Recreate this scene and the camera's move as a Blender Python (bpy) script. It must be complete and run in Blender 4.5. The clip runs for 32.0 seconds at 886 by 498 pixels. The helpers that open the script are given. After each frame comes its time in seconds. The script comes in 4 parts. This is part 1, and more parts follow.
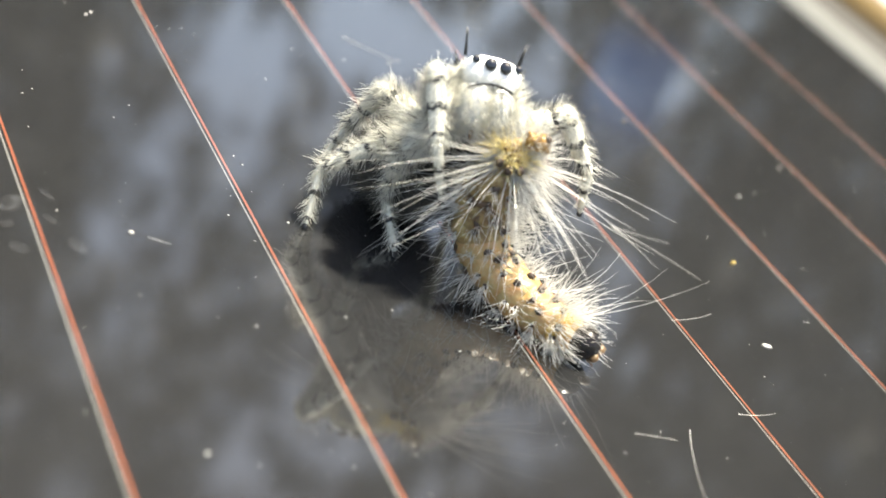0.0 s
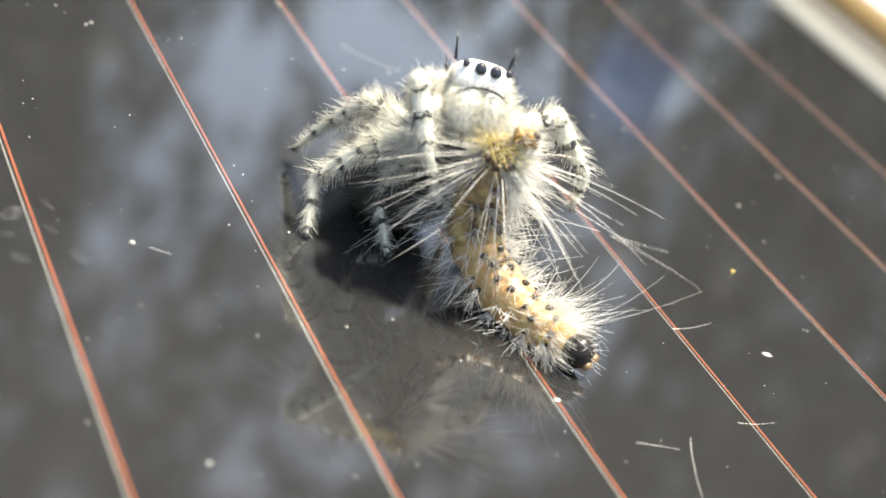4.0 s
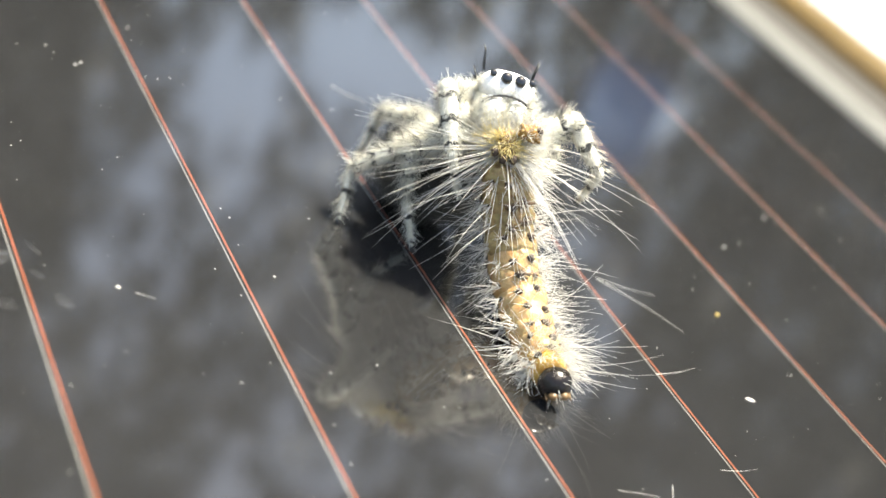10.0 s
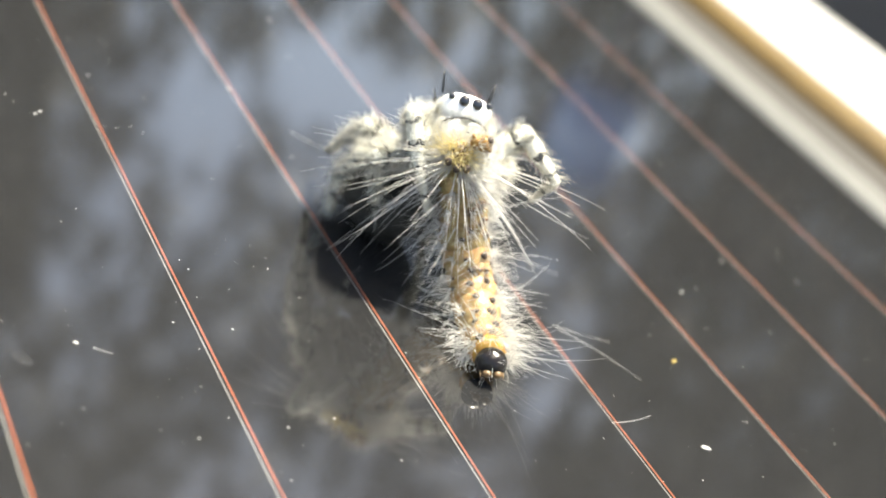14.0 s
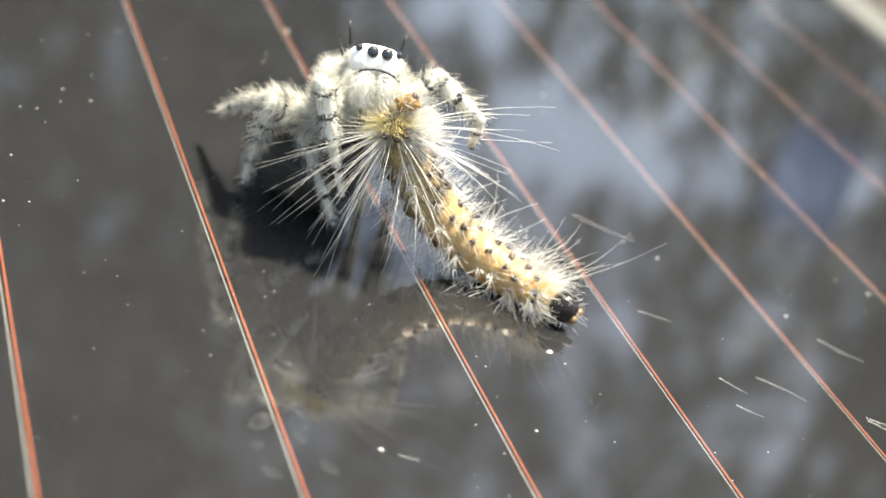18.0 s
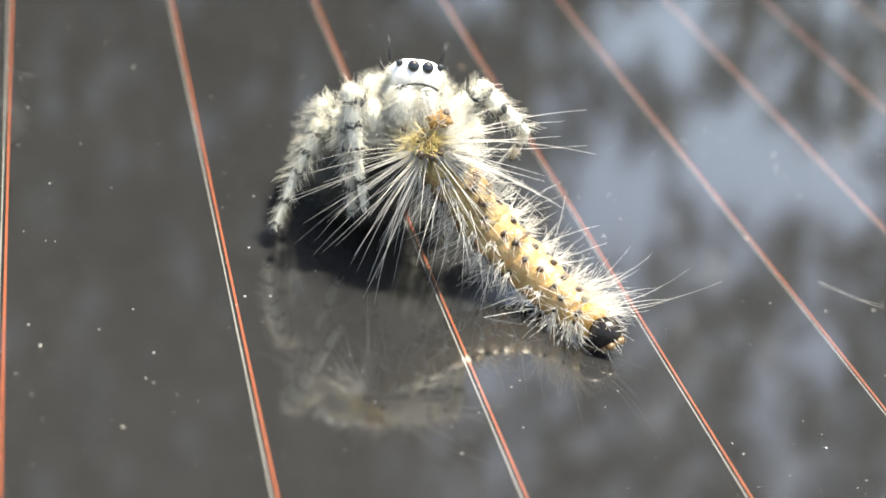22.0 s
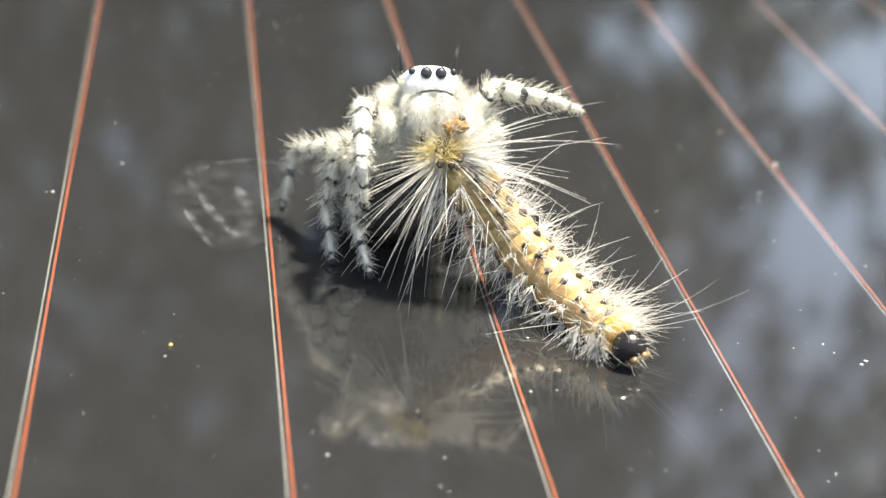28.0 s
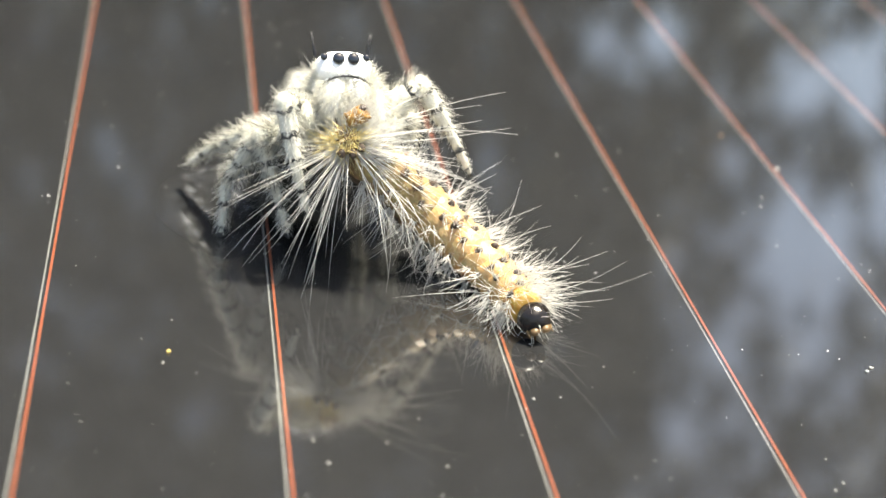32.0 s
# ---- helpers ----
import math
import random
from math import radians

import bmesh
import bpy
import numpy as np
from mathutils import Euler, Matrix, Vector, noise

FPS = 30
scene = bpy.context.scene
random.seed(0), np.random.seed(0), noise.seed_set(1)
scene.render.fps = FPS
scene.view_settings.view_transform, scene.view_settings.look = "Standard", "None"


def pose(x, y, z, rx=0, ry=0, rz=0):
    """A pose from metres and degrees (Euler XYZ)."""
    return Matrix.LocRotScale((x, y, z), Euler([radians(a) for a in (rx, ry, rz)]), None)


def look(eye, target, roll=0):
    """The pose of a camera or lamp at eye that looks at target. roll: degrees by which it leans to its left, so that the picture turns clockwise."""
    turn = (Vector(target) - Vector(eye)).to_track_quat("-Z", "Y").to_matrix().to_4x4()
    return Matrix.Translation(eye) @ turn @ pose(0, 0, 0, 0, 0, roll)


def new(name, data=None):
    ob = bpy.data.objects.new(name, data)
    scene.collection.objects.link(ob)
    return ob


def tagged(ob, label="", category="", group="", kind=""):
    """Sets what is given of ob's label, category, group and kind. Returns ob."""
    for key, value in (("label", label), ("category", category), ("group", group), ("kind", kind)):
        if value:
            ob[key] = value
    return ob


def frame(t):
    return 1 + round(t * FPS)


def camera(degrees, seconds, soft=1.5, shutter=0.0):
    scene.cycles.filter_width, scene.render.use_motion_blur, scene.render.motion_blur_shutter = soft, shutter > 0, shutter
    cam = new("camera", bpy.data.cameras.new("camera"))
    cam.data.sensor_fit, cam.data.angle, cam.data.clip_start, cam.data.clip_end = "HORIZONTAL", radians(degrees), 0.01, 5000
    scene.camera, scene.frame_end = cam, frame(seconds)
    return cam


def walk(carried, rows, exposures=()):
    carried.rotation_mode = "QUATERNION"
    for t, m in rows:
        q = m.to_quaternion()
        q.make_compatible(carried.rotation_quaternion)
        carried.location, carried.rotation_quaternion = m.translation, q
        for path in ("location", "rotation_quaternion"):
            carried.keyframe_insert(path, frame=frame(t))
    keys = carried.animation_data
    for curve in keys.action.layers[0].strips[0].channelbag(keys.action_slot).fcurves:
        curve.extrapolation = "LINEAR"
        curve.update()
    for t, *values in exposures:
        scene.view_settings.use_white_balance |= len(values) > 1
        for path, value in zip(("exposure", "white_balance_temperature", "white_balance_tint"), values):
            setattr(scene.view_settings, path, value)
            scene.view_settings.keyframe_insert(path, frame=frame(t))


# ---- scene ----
# The lens and the path: seconds, eye in millimetres, yaw, pitch and roll in degrees.
cam = camera(30.57, 32.0)
cam.data.dof.use_dof = True
cam.data.dof.focus_distance = 0.147
cam.data.dof.aperture_fstop = 25.0
PATH = [
    (0, 3.12, -95.25, 67.41, -34.28, -26.81, 22.34),
    (0.5, 3.06, -95.67, 67.44, -34.22, -26.68, 22.17),
    (1, 3.04, -95.62, 67.73, -34.23, -26.78, 22.23),
    (1.5, 3.12, -95.45, 67.82, -34.21, -26.76, 22.26),
    (2, 2.99, -95.32, 67.71, -34.19, -26.66, 22.27),
    (2.5, 3.04, -95.20, 67.84, -34.20, -26.64, 22.26),
    (3, 3.08, -95.11, 67.81, -34.19, -26.58, 22.16),
    (3.5, 2.88, -95.27, 67.54, -34.23, -26.53, 22.23),
    (5.5, 2.77, -94.81, 68.12, -34.20, -26.71, 22.20),
    (6, 2.96, -94.48, 68.31, -34.08, -26.79, 22.25),
    (6.5, 2.85, -94.44, 68.34, -34.07, -26.68, 22.35),
    (7, 2.66, -94.48, 68.80, -34.01, -26.57, 22.37),
    (7.5, 2.72, -94.35, 68.97, -33.92, -26.60, 22.43),
    (8, 2.82, -94.51, 68.89, -33.81, -26.48, 22.41),
    (8.5, 2.84, -94.42, 69.37, -33.92, -26.38, 22.47),
    (9, 3.06, -94.41, 69.78, -34.01, -26.19, 22.52),
    (9.5, 2.98, -94.84, 70.11, -34.07, -25.98, 22.57),
    (10, 2.83, -94.75, 69.97, -34.22, -25.78, 22.67),
    (10.5, 2.78, -94.72, 70.43, -34.30, -25.74, 22.73),
    (11, 2.99, -95.03, 70.43, -34.26, -25.67, 22.69),
    (11.5, 2.82, -94.93, 70.36, -34.38, -25.57, 22.73),
    (12, 3.03, -95.00, 71.54, -34.41, -25.63, 22.73),
    (12.5, 3.23, -94.83, 72.60, -34.63, -25.24, 22.71),
    (13, 2.76, -95.13, 72.86, -34.92, -24.83, 22.96),
    (13.5, 3.00, -94.84, 72.94, -35.10, -24.61, 22.95),
    (15.5, 1.24, -90.83, 73.71, -34.31, -24.99, 22.92),
    (16, 1.27, -88.75, 73.98, -31.44, -25.15, 21.33),
    (16.5, 0.43, -87.93, 72.89, -28.74, -25.32, 19.77),
    (17, 0.95, -87.38, 71.95, -27.86, -25.23, 19.42),
    (17.5, -0.68, -85.79, 72.04, -26.97, -25.50, 18.59),
    (18, -0.92, -84.78, 71.20, -26.28, -25.70, 18.29),
    (18.5, -0.77, -84.81, 70.89, -25.02, -25.73, 17.55),
    (19, -0.24, -83.68, 71.70, -24.24, -26.10, 17.01),
    (19.5, -2.25, -81.98, 72.62, -24.12, -26.17, 16.35),
    (20, -3.31, -79.62, 70.96, -22.90, -26.14, 15.68),
    (20.5, -5.60, -78.51, 72.25, -22.23, -26.56, 14.98),
    (21, -3.77, -79.20, 72.39, -19.83, -26.47, 13.67),
    (21.5, -4.14, -78.73, 72.48, -19.06, -26.51, 13.28),
    (22, -4.17, -77.88, 72.08, -18.63, -26.32, 12.98),
    (22.5, -4.53, -76.80, 71.99, -18.11, -26.12, 12.43),
    (23, -6.08, -75.16, 72.21, -17.94, -26.38, 12.20),
    (23.5, -6.02, -73.59, 70.24, -16.38, -26.22, 10.87),
    (24, -7.81, -72.21, 69.70, -15.38, -26.32, 10.12),
    (24.5, -8.80, -70.08, 67.53, -14.49, -26.18, 9.25),
    (25, -9.10, -69.66, 67.71, -13.19, -26.43, 8.54),
    (25.5, -9.76, -68.70, 68.28, -12.43, -26.54, 8.12),
    (26, -9.99, -68.13, 68.45, -11.97, -26.20, 7.78),
    (26.5, -10.59, -67.51, 68.75, -11.64, -25.94, 7.64),
    (28.5, -10.09, -67.51, 69.11, -10.72, -25.43, 7.07),
    (29, -10.13, -67.18, 69.07, -10.99, -25.42, 7.30),
    (29.5, -9.82, -67.45, 68.21, -10.99, -25.18, 7.33),
    (30, -10.05, -67.32, 68.61, -11.00, -25.40, 7.34),
    (30.5, -9.79, -67.14, 68.19, -11.02, -25.33, 7.37),
    (31, -9.71, -67.11, 68.65, -10.98, -25.37, 7.33),
    (31.5, -9.96, -66.39, 68.19, -11.04, -25.29, 7.36),
    (32, -10.71, -65.76, 68.35, -11.11, -25.31, 7.31),
]
walk(cam, [(t, pose(x / 1000, y / 1000, z / 1000, 90 + p, 0, w) @ pose(0, 0, 0, 0, 0, r)) for t, x, y, z, w, p, r in PATH],
     exposures=((0.0, 1.86, 6950, 5.5), (32.0, 1.86, 6950, 5.5)))

# ---- sky and sun ----
SUN_AZ, SUN_EL = 70.0, 75.0      # clockwise from +y, and above the horizon
world = bpy.data.worlds.new("sky")
scene.world = world
world.use_nodes = True
wn = world.node_tree
sky = wn.nodes.new("ShaderNodeTexSky")
sky.sky_type = "NISHITA"
sky.sun_disc = False
sky.sun_elevation, sky.sun_rotation = radians(SUN_EL), radians(SUN_AZ)
sky.air_density, sky.dust_density = 1.0, 4.5
wn.links.new(sky.outputs["Color"], wn.nodes["Background"].inputs["Color"])
wn.nodes["Background"].inputs["Strength"].default_value = 0.125
sun = new("sun", bpy.data.lights.new("sun", "SUN"))
sun.data.energy, sun.data.angle, sun.data.color = 5.0, radians(0.6), (1.0, 0.96, 0.87)
sun_way = Vector((math.sin(radians(SUN_AZ)) * math.cos(radians(SUN_EL)), math.cos(radians(SUN_AZ)) * math.cos(radians(SUN_EL)), math.sin(radians(SUN_EL))))
sun.matrix_world = look(sun_way * 5, (0, 0, 0))


# ---- materials ----
def material(name, base, rough=0.5, metal=0.0, vary=0.25, scale=400.0, bump=0.0, bump_scale=1500.0, coat=0.0, second=None, spec=0.5):
    """A Principled surface whose colour varies at two scales, with a fine relief."""
    m = bpy.data.materials.new(name)
    m.use_nodes = True
    nt = m.node_tree
    p = nt.nodes["Principled BSDF"]
    p.inputs["Roughness"].default_value, p.inputs["Metallic"].default_value = rough, metal
    p.inputs["Coat Weight"].default_value, p.inputs["Coat Roughness"].default_value = coat, 0.03
    p.inputs["Specular IOR Level"].default_value = spec
    co = nt.nodes.new("ShaderNodeTexCoord")
    big, fine = nt.nodes.new("ShaderNodeTexNoise"), nt.nodes.new("ShaderNodeTexNoise")
    for n, s in ((big, scale), (fine, scale * 7)):
        n.inputs["Scale"].default_value, n.inputs["Detail"].default_value = s, 4.0
        nt.links.new(co.outputs["Object"], n.inputs["Vector"])
    add = nt.nodes.new("ShaderNodeMath")
    add.operation = "ADD"
    nt.links.new(big.outputs["Fac"], add.inputs[0])
    nt.links.new(fine.outputs["Fac"], add.inputs[1])
    ramp = nt.nodes.new("ShaderNodeMapRange")
    ramp.inputs["From Min"].default_value, ramp.inputs["From Max"].default_value = 0.7, 1.3
    nt.links.new(add.outputs[0], ramp.inputs["Value"])
    mix = nt.nodes.new("ShaderNodeMix")
    mix.data_type = "RGBA"
    other = second or tuple(max(0.0, c * (1 - vary)) for c in base)
    mix.inputs["A"].default_value, mix.inputs["B"].default_value = (*other, 1), (*base, 1)
    nt.links.new(ramp.outputs[0], mix.inputs["Factor"])
    nt.links.new(mix.outputs["Result"], p.inputs["Base Color"])
    if bump:
        bn, b = nt.nodes.new("ShaderNodeTexNoise"), nt.nodes.new("ShaderNodeBump")
        bn.inputs["Scale"].default_value = bump_scale
        nt.links.new(co.outputs["Object"], bn.inputs["Vector"])
        b.inputs["Strength"].default_value, b.inputs["Distance"].default_value = bump, 0.0002
        nt.links.new(bn.outputs["Fac"], b.inputs["Height"])
        nt.links.new(b.outputs["Normal"], p.inputs["Normal"])
    return m


def banded(name, light, dark, stops):
    """Leg cuticle: dark rings along the piece's own length (0 to 1 of its box)."""
    m = material(name, light, rough=0.65, vary=0.3, scale=900.0, bump=0.3, bump_scale=4000.0)
    nt = m.node_tree
    p = nt.nodes["Principled BSDF"]
    old = p.inputs["Base Color"].links[0].from_socket
    co, sep = nt.nodes.new("ShaderNodeTexCoord"), nt.nodes.new("ShaderNodeSeparateXYZ")
    nt.links.new(co.outputs["UV"], sep.inputs[0])
    n = nt.nodes.new("ShaderNodeTexNoise")
    n.inputs["Scale"].default_value = 1300.0
    nt.links.new(co.outputs["Object"], n.inputs["Vector"])
    j = nt.nodes.new("ShaderNodeMath")
    j.operation = "MULTIPLY_ADD"
    j.inputs[1].default_value = 0.24
    nt.links.new(n.outputs["Fac"], j.inputs[0])
    nt.links.new(sep.outputs["Y"], j.inputs[2])
    ramp = nt.nodes.new("ShaderNodeValToRGB")
    ramp.color_ramp.elements[0].position, ramp.color_ramp.elements[0].color = 0.0, (0, 0, 0, 1)
    ramp.color_ramp.elements[1].position, ramp.color_ramp.elements[1].color = 1.0, (0, 0, 0, 1)
    for a, b in stops:
        for pos, v in ((a - 0.03, 0), (a, 1), (b, 1), (b + 0.03, 0)):
            e = ramp.color_ramp.elements.new(min(max(pos + 0.12, 0.001), 0.999))
            e.color = (v, v, v, 1)
    nt.links.new(j.outputs[0], ramp.inputs[0])
    mix = nt.nodes.new("ShaderNodeMix")
    mix.data_type = "RGBA"
    mix.inputs["B"].default_value = (*dark, 1)
    nt.links.new(ramp.outputs["Color"], mix.inputs["Factor"])
    nt.links.new(old, mix.inputs["A"])
    nt.links.new(mix.outputs["Result"], p.inputs["Base Color"])
    return m


def hair_material(name, base, rough=0.35, low=0.55):
    """Thin bristles: a little light comes through them."""
    m = material(name, base, rough=rough, vary=0.2, scale=700.0)
    nt = m.node_tree
    p = nt.nodes["Principled BSDF"]
    geo, tone, mul = nt.nodes.new("ShaderNodeNewGeometry"), nt.nodes.new("ShaderNodeMapRange"), nt.nodes.new("ShaderNodeMix")
    tone.inputs["To Min"].default_value = low
    mul.data_type, mul.blend_type = "RGBA", "MULTIPLY"
    mul.inputs["Factor"].default_value = 1.0
    nt.links.new(geo.outputs["Random Per Island"], tone.inputs["Value"])
    nt.links.new(p.inputs["Base Color"].links[0].from_socket, mul.inputs["A"])
    nt.links.new(tone.outputs[0], mul.inputs["B"])
    nt.links.new(mul.outputs["Result"], p.inputs["Base Color"])
    t, mx = nt.nodes.new("ShaderNodeBsdfTranslucent"), nt.nodes.new("ShaderNodeMixShader")
    nt.links.new(mul.outputs["Result"], t.inputs["Color"])
    mx.inputs[0].default_value = 0.5
    nt.links.new(p.outputs[0], mx.inputs[1])
    nt.links.new(t.outputs[0], mx.inputs[2])
    nt.links.new(mx.outputs[0], nt.nodes["Material Output"].inputs["Surface"])
    return m


def glass_material():
    """Dark tinted window glass under a film of dust: dull grey below, a mirror coat above."""
    m = material("tinted_glass", (0.0158, 0.0159, 0.0163), rough=0.7, vary=0.35, scale=35.0, second=(0.0125, 0.0126, 0.0130), spec=0.0)
    p = m.node_tree.nodes["Principled BSDF"]
    p.inputs["Coat Weight"].default_value, p.inputs["Coat Roughness"].default_value = 1.0, 0.062
    p.inputs["Coat IOR"].default_value = 1.9
    return m


def film_material(name, colour, most, scale, fade=0.6):
    """A thin dried film on the glass, broken up, clear between its grains."""
    m = bpy.data.materials.new(name)
    m.use_nodes = True
    nt = m.node_tree
    d, tr, mx = nt.nodes.new("ShaderNodeBsdfDiffuse"), nt.nodes.new("ShaderNodeBsdfTransparent"), nt.nodes.new("ShaderNodeMixShader")
    d.inputs["Color"].default_value = (*colour, 1)
    co, n, r = nt.nodes.new("ShaderNodeTexCoord"), nt.nodes.new("ShaderNodeTexNoise"), nt.nodes.new("ShaderNodeMapRange")
    n.inputs["Scale"].default_value, n.inputs["Detail"].default_value, n.inputs["Distortion"].default_value = scale, 7.0, 1.6
    r.inputs["From Min"].default_value, r.inputs["From Max"].default_value, r.inputs["To Max"].default_value = 0.42, 0.72, most
    nt.links.new(co.outputs["Object"], n.inputs["Vector"])
    nt.links.new(n.outputs["Fac"], r.inputs["Value"])
    mp, gr, rim = nt.nodes.new("ShaderNodeMapping"), nt.nodes.new("ShaderNodeTexGradient"), nt.nodes.new("ShaderNodeMath")
    gr.gradient_type, rim.operation = "SPHERICAL", "MULTIPLY"
    mp.inputs["Location"].default_value, mp.inputs["Scale"].default_value = (-1.0, -1.0, 0.0), (2.0, 2.0, 0.0)
    nt.links.new(co.outputs["Generated"], mp.inputs["Vector"])
    nt.links.new(mp.outputs[0], gr.inputs["Vector"])
    soft = nt.nodes.new("ShaderNodeMapRange")
    soft.interpolation_type = "SMOOTHSTEP"
    soft.inputs["From Max"].default_value = fade
    nt.links.new(gr.outputs["Fac"], soft.inputs["Value"])
    nt.links.new(r.outputs[0], rim.inputs[0])
    nt.links.new(soft.outputs[0], rim.inputs[1])
    nt.links.new(rim.outputs[0], mx.inputs[0])
    nt.links.new(tr.outputs[0], mx.inputs[1])
    nt.links.new(d.outputs[0], mx.inputs[2])
    nt.links.new(mx.outputs[0], nt.nodes["Material Output"].inputs["Surface"])
    return m


GLASS = glass_material()
COPPER = material("heater_copper", (0.19, 0.054, 0.024), rough=0.5, vary=0.35, scale=500.0, second=(0.13, 0.036, 0.017), coat=0.0, spec=0.2)
# Pale strip set beside each heater line, standing for the line's reflection.
REFLECTED_LINE = material("heater_reflection", (0.13, 0.13, 0.12), rough=0.5, vary=0.4, scale=600.0, coat=1.0)
for strip in (COPPER, REFLECTED_LINE):      # the lines lie under the glass's own sheen
    b = strip.node_tree.nodes["Principled BSDF"]
    b.inputs["Coat Weight"].default_value, b.inputs["Coat Roughness"].default_value, b.inputs["Coat IOR"].default_value = 1.0, 0.062, 2.35
SEAL = material("seal_rubber", (0.082, 0.082, 0.076), rough=0.6, vary=0.25, scale=120.0, bump=0.2)
GASKET = material("dark_gasket", (0.022, 0.018, 0.014), rough=0.7)
GOLD = material("tan_trim", (0.115, 0.075, 0.026), rough=0.4, vary=0.3, scale=90.0)
PAINT = material("white_paint", (0.8, 0.8, 0.78), rough=0.35, vary=0.06, scale=40.0, coat=1.0)
ASPHALT = material("asphalt", (0.022, 0.022, 0.022), rough=0.9, vary=0.4, scale=6.0)
# Surfaces of an invented panel and post, added for a mirrored blue patch.
BLUE = material("stand_in_blue", (0.17, 0.40, 0.86), rough=0.6, vary=0.2, scale=3.0)
POST = material("grey_post", (0.2, 0.2, 0.2), rough=0.6, scale=8.0)
BARK = material("bark", (0.13, 0.10, 0.07), rough=0.9, vary=0.5, scale=8.0)
LEAF = material("leaf", (0.042, 0.046, 0.033), rough=0.6, vary=0.5, scale=1.2, second=(0.026, 0.028, 0.021))
FUR = hair_material("white_fur", (0.94, 0.92, 0.83), low=0.75)
# Hind body's fur and skin, with the shade below it put into their colour.
FUR_DARKENED = hair_material("darkened_fur", (0.11, 0.105, 0.085), low=0.4)
HIND_DARKENED = material("hind_body_darkened", (0.05, 0.047, 0.04), rough=0.7, vary=0.5, scale=500.0, bump=0.5, bump_scale=3000.0)
BLACK_HAIR = material("black_hair", (0.012, 0.012, 0.012), rough=0.4)
CUTICLE = material("scaled_cuticle", (0.70, 0.69, 0.60), rough=0.7, vary=0.5, scale=700.0, bump=0.6, bump_scale=3000.0, second=(0.44, 0.42, 0.35))
FACE = material("white_face", (0.86, 0.86, 0.84), rough=0.7, vary=0.2, scale=900.0, bump=0.5, bump_scale=5000.0)
DARK = material("dark_underside", (0.06, 0.055, 0.05), rough=0.7, vary=0.5, scale=600.0)
EYE = material("eye", (0.004, 0.004, 0.005), rough=0.05, coat=1.0)
BAND = material("black_band", (0.03, 0.03, 0.03), rough=0.6)
FEMUR_RINGS, TIBIA_RINGS, TARSUS_RINGS = [(0.80, 0.84)], [(0.08, 0.13), (0.46, 0.52), (0.84, 0.89)], [(0.36, 0.44), (0.86, 0.99)]
LEG_F = banded("leg_femur", (0.70, 0.68, 0.57), (0.03, 0.03, 0.03), FEMUR_RINGS)
LEG_T = banded("leg_tibia", (0.70, 0.68, 0.57), (0.03, 0.03, 0.03), TIBIA_RINGS)
LEG_M = banded("leg_tarsus", (0.70, 0.68, 0.57), (0.025, 0.025, 0.025), TARSUS_RINGS)
SKIN = material("caterpillar_skin", (0.34, 0.262, 0.128), rough=0.45, vary=0.55, scale=420.0, bump=0.6, bump_scale=1700.0, second=(0.36, 0.185, 0.055))
SKIN_COLLAR = material("caterpillar_collar", (0.50, 0.33, 0.07), rough=0.5, vary=0.4, scale=420.0, bump=0.9, bump_scale=1700.0, second=(0.42, 0.2, 0.03))
SKIN_PALE = material("caterpillar_skin_pale", (0.34, 0.26, 0.11), rough=0.55, vary=0.4, scale=300.0, bump=0.9, bump_scale=1900.0, second=(0.11, 0.06, 0.02))
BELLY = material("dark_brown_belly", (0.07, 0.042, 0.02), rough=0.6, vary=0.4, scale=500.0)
PATCH = material("brown_patch", (0.13, 0.075, 0.035), rough=0.6, vary=0.5, scale=900.0)
SPOT = material("spot", (0.05, 0.030, 0.018), rough=0.6, vary=0.5, scale=900.0)
HEAD = material("caterpillar_head", (0.010, 0.007, 0.005), rough=0.24, coat=0.0, scale=800.0, bump=0.5, bump_scale=1500.0, spec=0.4)
MOUTH = material("mouth_amber", (0.12, 0.07, 0.025), rough=0.4, scale=900.0)
SETA = hair_material("seta", (0.94, 0.92, 0.87), rough=0.3, low=0.75)
TUFT = hair_material("yellow_tuft", (1.0, 0.88, 0.48), low=0.85)
NUB = material("amber_proleg", (0.34, 0.18, 0.04), rough=0.35, vary=0.6, scale=700.0, bump=0.4)
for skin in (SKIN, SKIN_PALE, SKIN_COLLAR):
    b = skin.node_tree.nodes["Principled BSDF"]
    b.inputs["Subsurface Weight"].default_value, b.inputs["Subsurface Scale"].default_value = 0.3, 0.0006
    tree = skin.node_tree      # mixes to brown below the segment's middle
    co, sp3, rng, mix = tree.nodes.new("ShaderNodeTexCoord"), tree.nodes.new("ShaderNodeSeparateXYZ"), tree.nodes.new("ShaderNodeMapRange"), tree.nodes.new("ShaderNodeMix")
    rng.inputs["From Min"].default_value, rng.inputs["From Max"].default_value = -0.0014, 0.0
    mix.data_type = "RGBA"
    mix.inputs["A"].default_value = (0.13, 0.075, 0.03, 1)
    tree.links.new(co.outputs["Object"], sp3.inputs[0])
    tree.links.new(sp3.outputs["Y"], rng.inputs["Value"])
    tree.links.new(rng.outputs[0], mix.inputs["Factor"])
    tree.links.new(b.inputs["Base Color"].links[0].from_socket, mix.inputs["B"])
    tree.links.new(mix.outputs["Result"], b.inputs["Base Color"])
SPECK = material("pale_grit", (0.33, 0.325, 0.30), rough=0.6, scale=2000.0)
GRIT_DARK = material("dark_grit", (0.03, 0.03, 0.03), rough=0.8)
GRIT_YELLOW = material("yellow_grit", (0.55, 0.40, 0.10), rough=0.6)
